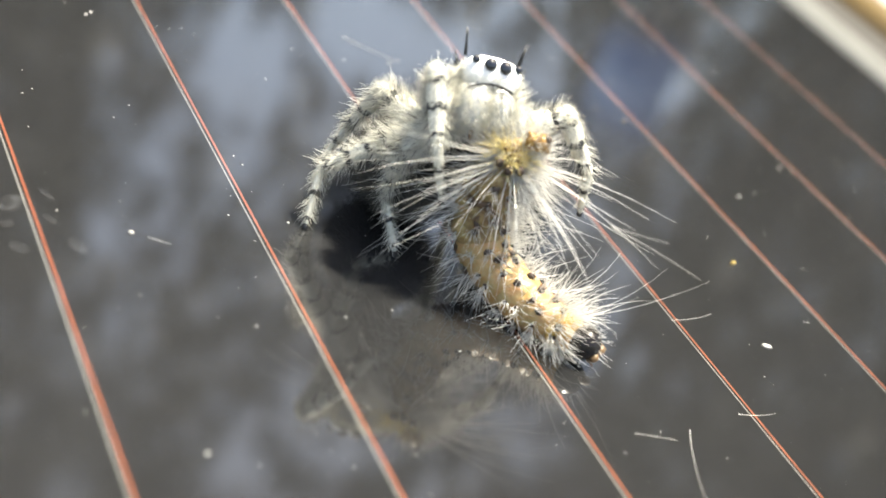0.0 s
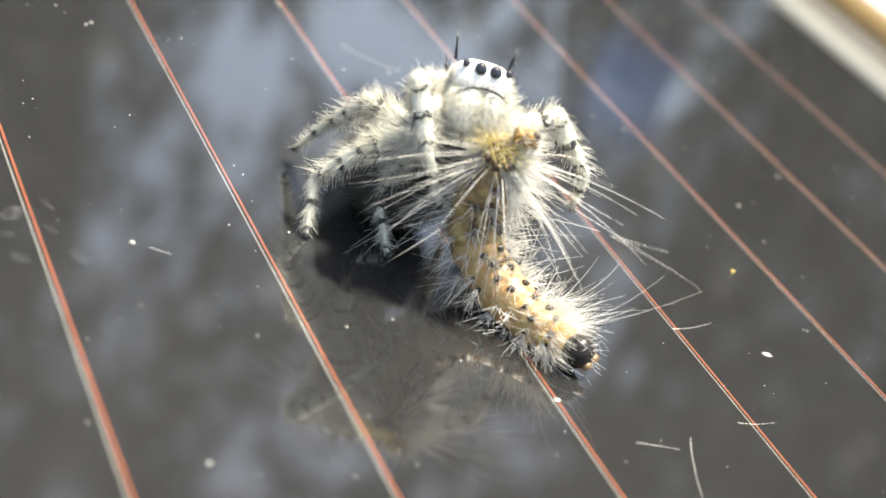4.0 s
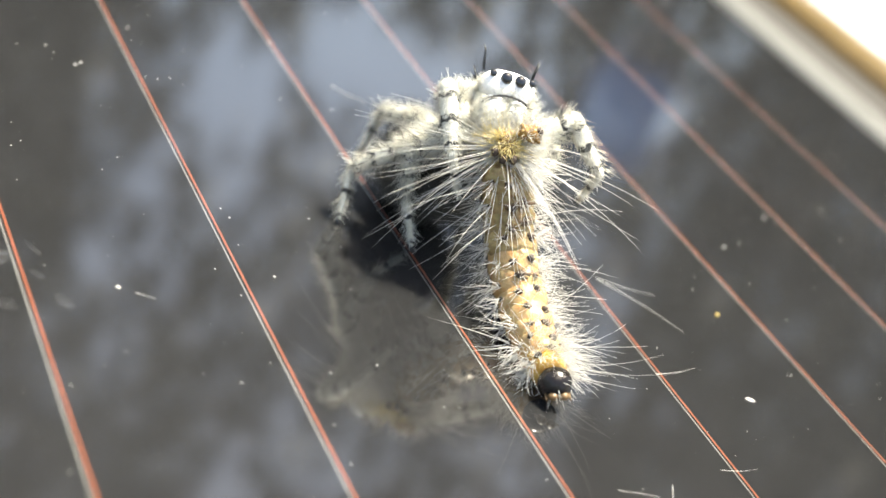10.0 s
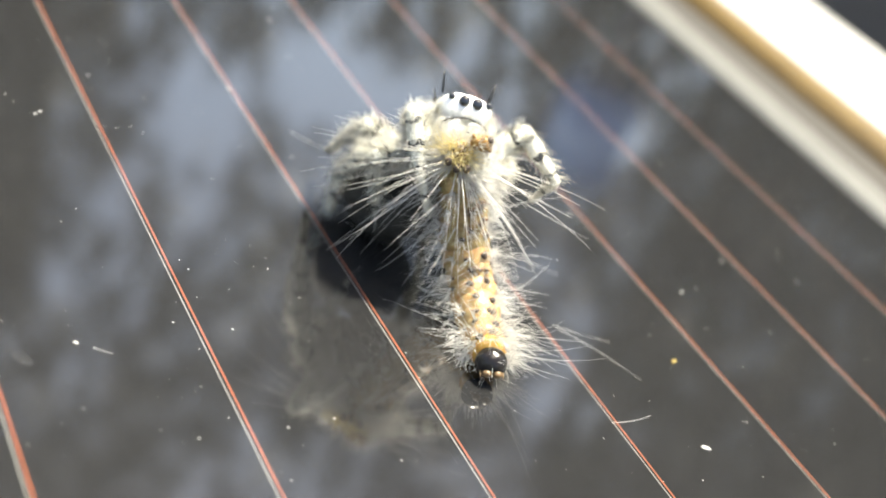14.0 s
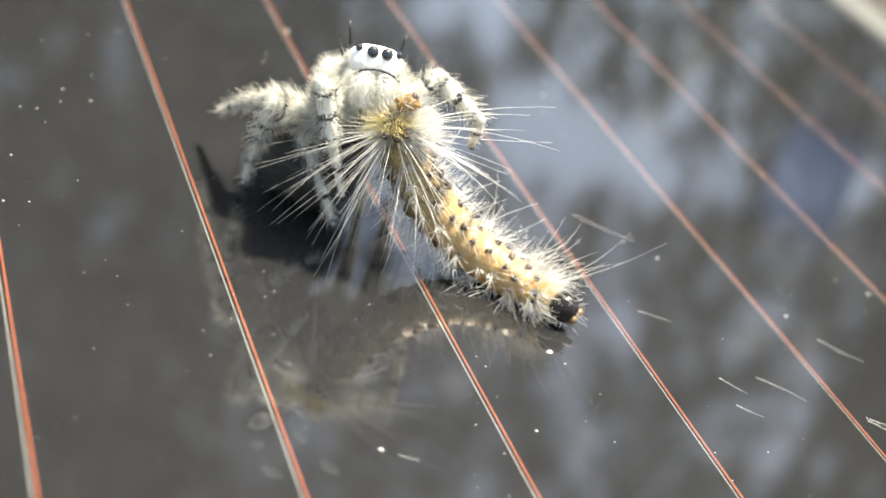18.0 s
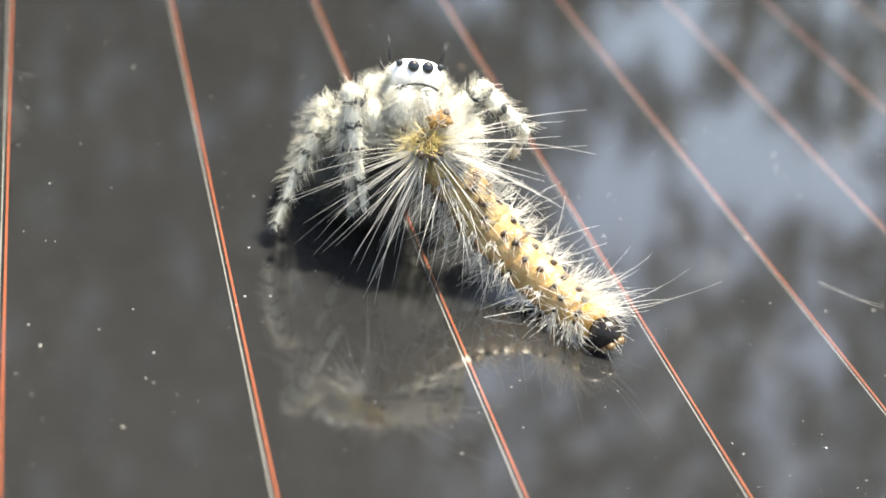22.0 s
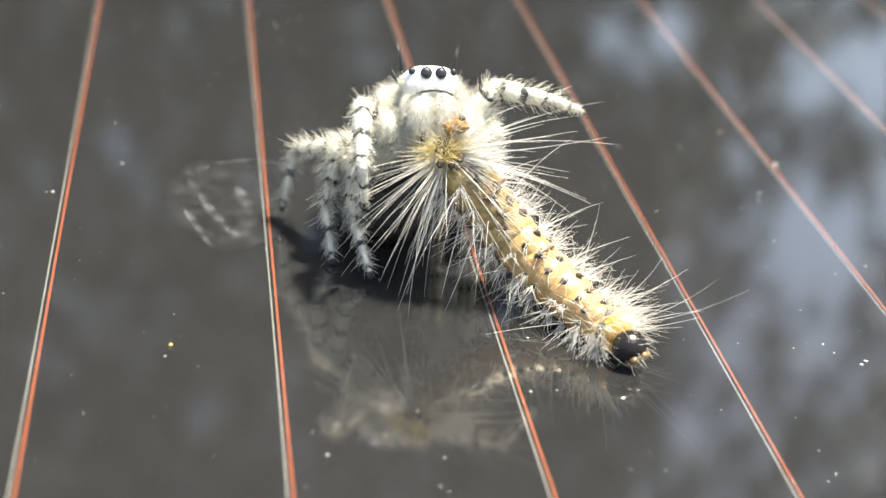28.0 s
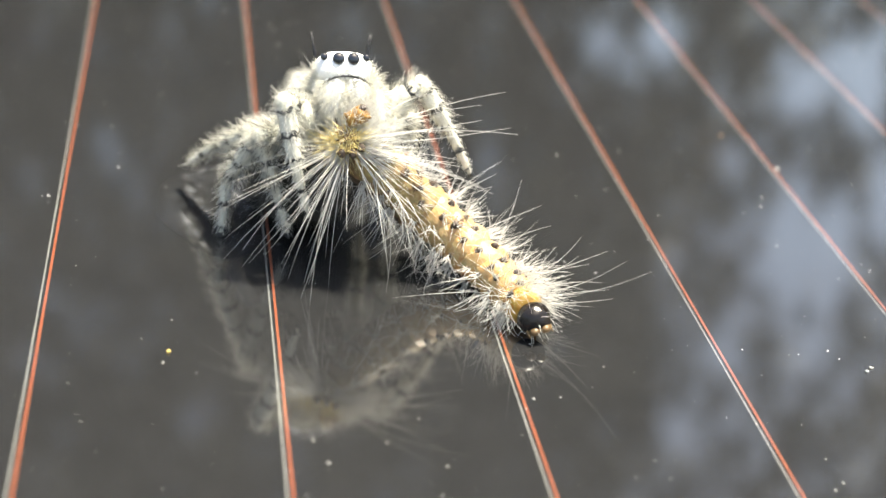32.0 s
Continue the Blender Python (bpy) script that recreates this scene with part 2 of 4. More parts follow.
STAIN = film_material("dried_water", (0.42, 0.43, 0.45), 0.20, 420.0)
RING = film_material("dried_ring", (0.42, 0.43, 0.45), 0.035, 330.0, 0.3)


# ---- building blocks (lengths in millimetres) ----
def part(name, bm, mats, parent=None, label="", m=None, smooth=True):
    """Links a bmesh, or (verts, faces[, slots]), built in millimetres, as one mesh object."""
    me = bpy.data.meshes.new(name)
    if isinstance(bm, bmesh.types.BMesh):
        bmesh.ops.scale(bm, vec=(0.001,) * 3, verts=bm.verts)
        bm.to_mesh(me)
        bm.free()
    else:
        me.from_pydata([(x * 0.001, y * 0.001, z * 0.001) for x, y, z in bm[0]], [], bm[1])
        if len(bm) > 2:
            me.polygons.foreach_set("material_index", bm[2])
    for mt in (mats if isinstance(mats, (list, tuple)) else (mats,)):
        me.materials.append(mt)
    for f in me.polygons:
        f.use_smooth = smooth
    ob = new(name, me)
    if parent is not None:
        ob.parent = parent
    if m is not None:
        ob.matrix_basis = m
    if label:
        tagged(ob, label)
    return ob


def mm(x, y, z, rx=0, ry=0, rz=0):
    return pose(x / 1000, y / 1000, z / 1000, rx, ry, rz)


def box(bm, x0, y0, z0, x1, y1, z1, bevel=0.0):
    r = bmesh.ops.create_cube(bm, size=1.0)["verts"]
    for v in r:
        v.co = Vector(((x0 + x1) / 2 + v.co.x * (x1 - x0), (y0 + y1) / 2 + v.co.y * (y1 - y0), (z0 + z1) / 2 + v.co.z * (z1 - z0)))
    if bevel:
        bmesh.ops.bevel(bm, geom=list({e for v in r for e in v.link_edges}), offset=bevel, segments=3, affect="EDGES")
    return bm


def blob(c, r, seg=24, rings=14, lumps=0.0, seed=0.0, power=1.0, bm=None):
    """An egg with an uneven skin; power under 1 makes it boxier."""
    bm = bm or bmesh.new()
    made = bmesh.ops.create_uvsphere(bm, u_segments=seg, v_segments=rings, radius=1.0)["verts"]
    for v in made:
        q = [math.copysign(abs(a) ** power, a) for a in v.co]
        k = 1.0 + lumps * noise.noise(v.co * 3.0 + Vector((seed, seed * 2.3, 0)))
        v.co = Vector((c[0] + q[0] * r[0] * k, c[1] + q[1] * r[1] * k, c[2] + q[2] * r[2] * k))
    return bm


def spun(profile, seg=16, squash=1.0, bm=None, wob=0.0, seed=0.0):
    """A skin of revolution about z from (radius, z) pairs, with closed ends and a v coordinate along its length."""
    bm = bm or bmesh.new()
    uv = bm.loops.layers.uv.verify()
    z0, z1 = profile[0][1], profile[-1][1]
    rings = []
    for r, z in profile:
        ring = []
        for i in range(seg):
            a = 2 * math.pi * i / seg
            k = 1 + wob * noise.noise(Vector((math.cos(a) * 1.5 + seed, math.sin(a) * 1.5, z * 0.8 + seed)))
            ring.append(bm.verts.new((r * k * math.cos(a), r * k * squash * math.sin(a), z)))
        rings.append(ring)
    for a, b in zip(rings, rings[1:]):
        for i in range(seg):
            bm.faces.new((a[i], a[(i + 1) % seg], b[(i + 1) % seg], b[i]))
    bm.faces.new(list(reversed(rings[0])))
    bm.faces.new(rings[-1])
    for f in bm.faces:
        for lp in f.loops:
            lp[uv].uv = (0.5, (lp.vert.co.z - z0) / max(1e-6, z1 - z0))
    return bm


class Strands:
    """Tapered three-sided bristles, gathered into one mesh."""

    def __init__(self):
        self.v, self.f = [], []

    def add(self, root, way, length, radius=0.03, bend=(0, 0, 0), n=3, tip=0.15):
        way = Vector(way).normalized()
        side = way.orthogonal().normalized()
        up = way.cross(side)
        base = len(self.v)
        bend = Vector(bend)
        for i in range(n + 1):
            k = i / n
            c = Vector(root) + way * (length * k) + bend * (length * k * k)
            r = radius * (1 - k * (1 - tip))
            for a in (0.0, 2.094, 4.189):
                q = c + side * (r * math.cos(a)) + up * (r * math.sin(a))
                self.v.append((q.x, q.y, q.z))
        for i in range(n):
            for a in range(3):
                p, q = base + 3 * i + a, base + 3 * i + (a + 1) % 3
                self.f.append((p, q, q + 3, p + 3))
        self.f.append((base + 3 * n, base + 3 * n + 1, base + 3 * n + 2))

    def data(self):
        return self.v, self.f


rnd = random.Random(7)


def jitter(s):
    return Vector((rnd.uniform(-s, s), rnd.uniform(-s, s), rnd.uniform(-s, s)))


def fur_on(bm_or_eggs, count, length, radius, lean, spread=0.35, keep=None):
    """Bristles over eggs (centre, radii), leaning along `lean`."""
    s = Strands()
    for c, r in bm_or_eggs:
        done = 0
        while done < count:
            d = Vector((rnd.gauss(0, 1), rnd.gauss(0, 1), rnd.gauss(0, 1))).normalized()
            q = Vector((c[0] + d.x * r[0], c[1] + d.y * r[1], c[2] + d.z * r[2]))
            done += 1
            if keep and not keep(q, d):
                continue
            nrm = Vector((d.x / r[0], d.y / r[1], d.z / r[2])).normalized()
            s.add(q, nrm + Vector(lean) + jitter(spread), rnd.uniform(0.6, 1.25) * length, radius, Vector(lean) * 0.25 + jitter(0.12))
    return s.data()


# ---- the car's rear window and what surrounds it ----
def build_window():
    car = new("car")
    tagged(car, "white car with a dusty dark tinted rear window", "car")
    bm = box(bmesh.new(), -260, -420, -900, 245, 640, -6, 3.0)
    part("body", bm, PAINT, car, "white painted car body below the window", smooth=False)
    glass = part("window_glass", box(bmesh.new(), -190, -400, -5.5, 181, 620, 0.0, 0.0), GLASS, car, "dark tinted dusty glass pane with heater lines", smooth=False)
    seal = bmesh.new()
    box(seal, 181.3, -400, -5.4, 190.6, 620, 0.35, 0.3)
    part("window_seal", seal, SEAL, car, "weathered grey rubber seal strip")
    gold = bmesh.new()
    box(gold, 203.5, -400, -5.4, 212.0, 620, 0.5, 0.5)
    part("trim_strip", gold, GOLD, car, "tan shaded trim strip")
    part("gasket", box(bmesh.new(), 190.9, -400, -5.4, 203.2, 620, -1.8), GASKET, car, "dark rubber gasket", smooth=False)
    rail = bmesh.new()
    box(rail, 212.3, -400, -5.4, 246.0, 620, 1.0, 0.9)
    part("roof_rail", rail, PAINT, car, "sunlit white painted body edge")
    for k in range(-8, 9):
        x = k * 20.0
        line = part("heater_line", box(bmesh.new(), x - 0.12, -400, 0.004, x + 0.12, 620, 0.016), COPPER, glass, smooth=False)
        part("line_reflection", box(bmesh.new(), x - 0.54, -400, 0.004, x - 0.37, 620, 0.012), REFLECTED_LINE, line, smooth=False)
    return car


def build_ground():
    g = bmesh.new()
    bmesh.ops.create_grid(g, x_segments=40, y_segments=40, size=400000.0)
    ob = part("ground", g, ASPHALT, None, m=pose(0, 0, -0.9))
    tagged(ob, "dark asphalt ground round the car", "ground", kind="structure")


# Openings between the crowns: azimuth, elevation and half-widths in degrees, and how much foliage is left in them.
GAPS = [(28.9, 20.6, 2.6, 1.8, 0.0), (32.4, 20.5, 1.8, 1.1, 0.05), (35.2, 19.4, 2.0, 1.2, 0.45), (38.9, 19.0, 1.7, 1.6, 0.4), (24.9, 22.8, 2.1, 2.0, 0.1), (22.3, 28.2, 1.9, 2.2, 0.4), (23.4, 33.5, 1.5, 1.8, 0.5),
        (17.2, 16.8, 2.0, 1.1, 0.15), (24.8, 17.0, 1.7, 1.4, 0.1), (26.4, 26.6, 1.3, 1.7, 0.3), (33.6, 26.9, 1.3, 2.2, 0.4), (33.6, 35.1, 1.8, 1.2, 0.35)]


def build_trees():
    """Four trees behind the car, seen as blurred reflections in the glass."""
    rt = random.Random(11)
    spots = [(-8.0, 12.0), (11.0, 11.0), (46.0, 12.5), (62.0, 11.0)]
    heaps = [([], []) for _ in spots]
    for _ in range(56000):
        pick = rt.random()
        az, el, d = rt.uniform(42.5 if pick > 0.8 else -30, 20 if pick < 0.25 else 75), rt.uniform(3, 54), rt.uniform(9.5, 13.5)
        g, left = min((((az - a) / u) ** 2 + ((el - e) / v) ** 2, k) for a, e, u, v, k in GAPS)
        if g < 2.0 and rt.random() > left + (1 - left) * max(0.0, (g - 0.6) / 1.4):
            continue
        if 14 < az < 43 and noise.noise(Vector((az * 0.22, el * 0.3, 3.3))) > 0.62 + 0.4 * rt.random():
            continue
        thin = noise.noise(Vector((az * 0.35, el * 0.45, 8.1)))      # leaves thinned here so that more sky brightens the reflection
        if 28 < az < 43 and 23 < el < 44 and rt.random() < 0.12 + 0.6 * thin:
            continue
        i = min(range(len(spots)), key=lambda q: abs(spots[q][0] - az) + rt.uniform(0, 5))
        v, f = heaps[i]
        a, e = radians(az), radians(el)
        c = Vector((math.sin(a) * math.cos(e), math.cos(a) * math.cos(e), math.sin(e))) * d
        n = Vector((rt.gauss(0, 1), rt.gauss(0, 1), rt.gauss(0, 1))).normalized()
        s = n.orthogonal().normalized()
        t = n.cross(s)
        L, Wd = rt.uniform(0.10, 0.2), rt.uniform(0.05, 0.1)
        b = len(v)
        for q in (c - s * L, c + t * Wd + n * 0.02, c + s * L, c - t * Wd + n * 0.02):
            v.append((q.x * 1000, q.y * 1000, q.z * 1000))
        f.extend([(b, b + 1, b + 2), (b, b + 2, b + 3)])
    for (az, d), (v, f) in zip(spots, heaps):
        a = radians(az)
        x, y = math.sin(a) * d * 1000, math.cos(a) * d * 1000
        tree = new("tree")
        tree.location = (x / 1000, y / 1000, -0.9)
        tagged(tree, "broad leafy tree standing behind the car", "tree", group="trees behind the car")
        bm = bmesh.new()
        prof = [(230 - 22 * i + 60 * (i == 0), 700.0 * i) for i in range(9)]
        spun(prof, 12, 1.0, bm, 0.15, az)
        part("trunk", bm, BARK, tree)
        for j in range(5):
            lb = spun([(95 - 15 * i, 600.0 * i) for i in range(6)], 8, 1.0, None, 0.15, j + az)
            part("limb", lb, BARK, tree, m=mm(0, 0, 2500 + 550 * j, 35 + 8 * j, 0, 72 * j + az))
        part("crown", ([(p - x, q - y, r + 900) for p, q, r in v], f), LEAF, tree, "uneven leafy crown with gaps to the sky")


def build_blue_stand_in():
    """An invented panel and post, added to give the blurred blue patch in the glass."""
    az, d, up = radians(38.7), 8800.0, 3000.0
    ob = new("blue_stand_in")
    ob.location = (math.sin(az) * d / 1000, math.cos(az) * d / 1000, -0.9)
    tagged(ob, "invented blue panel and post, added for a blue patch mirrored in the glass", "panel")
    m = mm(0, 0, up + 900, 0, 0, -38.7) @ mm(0, 0, 0, -35)
    part("panel", box(bmesh.new(), -215, 0, -440, 215, 25, 440, 8.0), BLUE, ob, m=m, smooth=False)
    part("post", spun([(34, 0), (30, 1500), (28, up + 860)], 12), POST, ob, m=mm(25, 40, 0))


# ---- dust, hairs and stains on the glass ----
def build_dust():
    rd = random.Random(5)
    v, f = [], []

    def flake(x, y, r):
        b = len(v)
        k = rd.randint(5, 7)
        ph = rd.uniform(0, 6)
        el = rd.uniform(0.5, 1.0)
        for i in range(k):
            a = ph + 2 * math.pi * i / k
            q = r * rd.uniform(0.6, 1.2)
            v.append((x + q * math.cos(a), y + q * el * math.sin(a), 0.006))
        v.append((x, y, 0.02 + r * 0.5))
        for i in range(k):
            f.append((b + i, b + (i + 1) % k, b + k))
    for _ in range(9500):
        x, y = rd.uniform(-60, 178), rd.uniform(-60, 240)
        flake(x, y, 0.016 + 0.12 * rd.random() ** 9)
    dust = part("dust_specks", (v, f), SPECK)
    tagged(dust, "scattered pale dust specks on the dark glass", "dust", kind="stuff")
    v, f = [], []
    for _ in range(320):
        flake(rd.uniform(-50, 175), rd.uniform(-50, 200), 0.05 + 0.16 * rd.random() ** 3)
    tagged(part("dark_grit", (v, f), GRIT_DARK), "scattered dark grit grains on the glass", "grit", kind="stuff")
    return flake


def grain(name, x, y, r, mat, label, tall=0.6, turn=0.0, long=1.0):
    r *= 0.62
    bm = blob((0, 0, 0), (r * long, r, r * tall), 10, 7, 0.55, x * 0.31 + y)
    ob = part(name, bm, mat, m=mm(x, y, r * tall * 0.85, 0, 0, turn))
    tagged(ob, label, "grain")
    return ob


def fibre(x, y, length, turn, curl, r=0.016):
    s = Strands()
    s.add((0, 0, r), (1, 0, 0), length, r, (0, curl, 0.0), 10, 0.4)
    ob = part("loose_hair", s.data(), SETA, m=mm(x, y, 0.02, 0, 0, turn))
    tagged(ob, "fine pale loose hair lying on the glass", "hair", group="loose hairs on the glass")


def stain(name, x, y, rx, ry, turn, mat, label, ring=False):
    bm = bmesh.new()
    n = 48
    out, inn = [], []
    for i in range(n):
        a = 2 * math.pi * i / n
        k = 1 + 0.18 * noise.noise(Vector((math.cos(a) * 1.7 + x, math.sin(a) * 1.7, y)))
        out.append(bm.verts.new((rx * k * math.cos(a), ry * k * math.sin(a), 0)))
        w = 0.72 if ring else 0.0
        inn.append(bm.verts.new((rx * k * w * math.cos(a), ry * k * w * math.sin(a), 0)) if ring else None)
    if ring:
        for i in range(n):
            j = (i + 1) % n
            bm.faces.new((out[i], out[j], inn[j], inn[i]))
    else:
        bm.faces.new(out)
    tagged(part(name, bm, mat, m=mm(x, y, 0.03, 0, 0, turn)), label, "stain")


# ---- the spider: local x to its left, -y ahead, z up; the glass is z = 0, its eyes are over the origin ----
EYE_Z = 20.0
LEGS = [  # hip, lengths of the three pieces, knee and foot at rest
    ("R1", (-2.4, 0.0, 13.5), (5.4, 6.1, 5.6), ((-5.7, -0.3, 18.1), (-1.2, -1.5, 7.0))),
    ("L1", (2.4, 0.0, 13.5), (6.4, 5.6, 5.3), ((7.2, -0.1, 18.2), (12.8, 0.8, 8.0))),
    ("R2", (-2.7, 1.5, 12.3), (4.2, 5.6, 5.4), ((-5.3, 0.4, 9.6), (-2.6, 0.9, 0.2))),
    ("L2", (2.7, 1.5, 12.3), (5.0, 6.2, 5.8), ((6.6, 3.0, 13.0), (8.0, 7.0, 0.2))),
    ("R3", (-2.7, 3.0, 11.3), (4.8, 5.5, 5.3), ((-6.5, 4.4, 10.8), (-9.7, 3.0, 0.2))),
    ("L3", (2.7, 3.0, 11.3), (5.4, 6.4, 6.4), ((6.8, 5.5, 11.5), (9.0, 13.0, 0.2))),
    ("R4", (-2.2, 4.5, 10.5), (5.4, 6.4, 6.3), ((-6.4, 6.2, 12.0), (-8.6, 14.5, 0.2))),
    ("L4", (2.2, 4.5, 10.5), (5.2, 7.4, 7.8), ((5.0, 8.0, 12.0), (7.0, 18.0, 0.2))),
]


def leg_piece(name, length, r0, r1, mat, parent, hairs, hair_len, seed, bands, bulge=1.0, strict=0.75):
    """One rigid piece of a leg along its own z, with bristles, which are dark where its rings are dark."""
    prof = []
    for i in range(13):
        k = i / 12
        r = (r0 + (r1 - r0) * k) * (1 + 0.16 * bulge * math.sin(math.pi * min(1, k * 1.3)))
        prof.append((r * (0.80 if i in (0, 12) else 1.0), length * k))
    bm = spun(prof, 12, 1.0, None, 0.12, seed)
    skin = len(bm.faces)
    pale, dark = Strands(), Strands()
    for _ in range(hairs):
        k, a = rnd.uniform(0.02, 0.98), rnd.uniform(0, 2 * math.pi)
        r = r0 + (r1 - r0) * k
        d = Vector((math.cos(a), math.sin(a), 0))
        ring = any(lo - 0.02 < k < hi + 0.02 for lo, hi in bands)
        (dark if (ring and rnd.random() < strict) or rnd.random() < 0.09 else pale).add(d * r * 0.95 + Vector((0, 0, length * k)), d * 1.0 + Vector((0, 0, 0.75)) + jitter(0.55),
                                     hair_len * (0.3 + 1.1 * rnd.random() ** 1.5) * (0.8 if ring else 1.0), 0.027, Vector((0, 0, 0.25)) + jitter(0.12), 3)
    ob = part(name, bm, [mat, FUR, BLACK_HAIR], parent)
    full = bmesh.new()
    full.from_mesh(ob.data)
    for slot, st in ((1, pale), (2, dark)):
        hm = bpy.data.meshes.new("fur")
        hm.from_pydata([(x * 0.001, y * 0.001, z * 0.001) for x, y, z in st.v], [], st.f)
        before = len(full.faces)
        full.from_mesh(hm)
        full.faces.ensure_lookup_table()
        for fc in full.faces[before:]:
            fc.material_index, fc.smooth = slot, True
        bpy.data.meshes.remove(hm)
    full.to_mesh(ob.data)
    full.free()
    return ob


def tube(pts, r, name, mat, parent, label=""):
    """A thin round cord through points."""
    s = Strands()
    for a, b in zip(pts, pts[1:]):
        d = Vector(b) - Vector(a)
        s.add(a, d, d.length * 1.1, r, (0, 0, 0), 1, 1.0)
    return part(name, s.data(), mat, parent, label)


def build_spider():
    sp = new("jumping_spider")
    tagged(sp, "white furry jumping spider with black banded legs holding a caterpillar", "spider")
    z = EYE_Z
    # fore body
    part("carapace", blob((0, 4.2, z - 2.9), (3.2, 4.2, 2.9), 32, 20, 0.05, 1.0, 0.88), CUTICLE, sp, "domed white-scaled fore body")
    part("face", blob((0, 1.45, z - 0.72), (2.6, 1.6, 1.55), 36, 24, 0.05, 2.0, 0.78), FACE, sp, "flat white scaled face")
    egg = ((0, 4.2, z - 2.9), (3.2, 4.2, 2.9))
    part("carapace_fur", fur_on([egg], 4200, 1.8, 0.034, (0, 0.35, 0.0), 0.4, lambda q, d: -0.5 < d.z < 0.55 and d.y > -0.6), FUR, sp, "short white fur")
    part("crown_fur", fur_on([egg], 1800, 0.8, 0.03, (0, 0.6, 0.1), 0.4, lambda q, d: d.z >= 0.4 and d.y > -0.6), FUR, sp, "very short white fur")
    part("face_fur", fur_on([((0, 1.45, z - 0.72), (2.6, 1.6, 1.55))], 2600, 0.5, 0.026, (0, 0.1, -0.35), 0.45, lambda q, d: d.y < 0.5 and (q.z < z - 0.62 or abs(q.x) > 2.3)), FUR, sp, "very short white fur")
    for x, y, r, zz in ((-0.68, -0.02, 0.58, 0.0), (0.68, -0.02, 0.58, 0.0), (-1.95, 0.30, 0.36, 0.2), (1.95, 0.30, 0.36, 0.2), (-2.6, 3.4, 0.28, -0.2), (2.6, 3.4, 0.28, -0.2)):
        part("eye", blob((x, y, z + zz), (r, r * 0.75, r), 18, 12), EYE, sp, "glossy black eye")
    for sx in (-1, 1):
        s = Strands()
        for _ in range(22):
            s.add((sx * 2.45 + rnd.uniform(-0.1, 0.1), 2.0 + rnd.uniform(-0.15, 0.15), z + 0.5), (sx * 0.1 + rnd.uniform(-0.07, 0.07), -0.05 + rnd.uniform(-0.08, 0.08), 1), rnd.uniform(1.2, 2.5), 0.05, (sx * 0.05, 0, 0))
        for _ in range(8):
            s.add((sx * 2.9, 2.3 + rnd.uniform(-0.2, 0.2), z - 0.2), (sx * 0.5 + rnd.uniform(-0.15, 0.15), 0.1, 1), rnd.uniform(0.7, 1.3), 0.04)
        part("horn_tuft", s.data(), BLACK_HAIR, sp, "upright black hair tuft")
    arc = [(2.3 * math.sin(a), -0.42 + 0.9 * (1 - math.cos(a)), z - 2.75 + 1.15 * math.cos(a)) for a in [radians(-84 + 6 * q) for q in range(29)]]
    tube(arc, 0.10, "mouth_band", BAND, sp, "dark curved hair band under the face")
    s = Strands()
    for a in arc:
        for _ in range(7):
            s.add(Vector(a) + jitter(0.12), (rnd.uniform(-0.5, 0.5) + a[0] * 0.12, -0.5, rnd.uniform(-1.0, 0.3)), rnd.uniform(0.2, 0.55), 0.03)
    part("band_hair", s.data(), BAND, sp, "dark hair fringe")
    for sx in (-1, 1):
        ch = part("chelicera", blob((sx * 1.05, 0.75, z - 3.6), (1.5, 1.45, 2.0), 22, 16, 0.04, 3.0 + sx, 0.92), FACE, sp, "white furry jaw")
        part("jaw_fur", fur_on([((sx * 1.05, 0.75, z - 3.6), (1.5, 1.45, 2.0))], 3000, 0.75, 0.026, (sx * 0.2, -0.15, -0.7), 0.5, lambda q, d: d.y < 0.4 and d.z < 0.8), FUR, ch)
        part("fang", spun([(0.3, 0), (0.26, 0.5), (0.16, 1.0), (0.04, 1.5)], 10), MOUTH, ch, m=mm(sx * 1.0, 0.3, z - 5.3, 175, 0, 0))
        py = 0.7 if sx > 0 else 2.5
        pp = part("pedipalp", blob((sx * 3.1, py, z - 4.9), (1.2, 1.1, 2.2), 18, 12, 0.06, 5.0 + sx), FACE, sp, "short white furry feeler")
        part("palp_fur", fur_on([((sx * 3.1, py, z - 4.9), (1.2, 1.1, 2.2))], 1500, 0.9, 0.035, (sx * 0.1, -0.25, -0.6), 0.4), FUR, pp)
    s = Strands()
    for _ in range(26):
        x = rnd.uniform(0.2, 2.3)
        s.add((x, -0.72 + 0.12 * x * x, z - rnd.uniform(2.3, 4.2)), (rnd.uniform(-1, 1), -0.15, rnd.uniform(-0.6, 0.2)), rnd.uniform(0.25, 0.6), 0.035)
    part("jaw_marks", s.data(), BAND, sp, "dark grey flecks on the jaw")
    rear = Matrix.Translation((0, 0, z * 0.001)) @ pose(0, 0, 0, -28) @ Matrix.Translation((0, 0, -z * 0.001))
    for ob in sp.children:
        ob.matrix_basis = rear
    part("sternum", blob((0, 3.6, z - 8.2), (3.2, 3.8, 1.9), 20, 12, 0.05, 9.0), DARK, sp, "dark underside plate")
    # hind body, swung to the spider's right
    # Enlarged and darkened to give the black shade under the spider.
    ab = part("abdomen", blob((-1.4, 8.8, 4.9), (5.2, 6.2, 4.5), 30, 20, 0.05, 4.0), HIND_DARKENED, sp, "rounded furry hind body, darkened for the shade under the spider")
    part("abdomen_fur", fur_on([((-1.4, 8.8, 4.9), (5.2, 6.2, 4.5))], 3000, 1.3, 0.028, (-0.05, 0.5, 0.1), 0.45), FUR_DARKENED, ab)
    part("pedicel", blob((0, 5.6, 9.6), (1.4, 2.2, 1.8), 14, 10), DARK, sp)
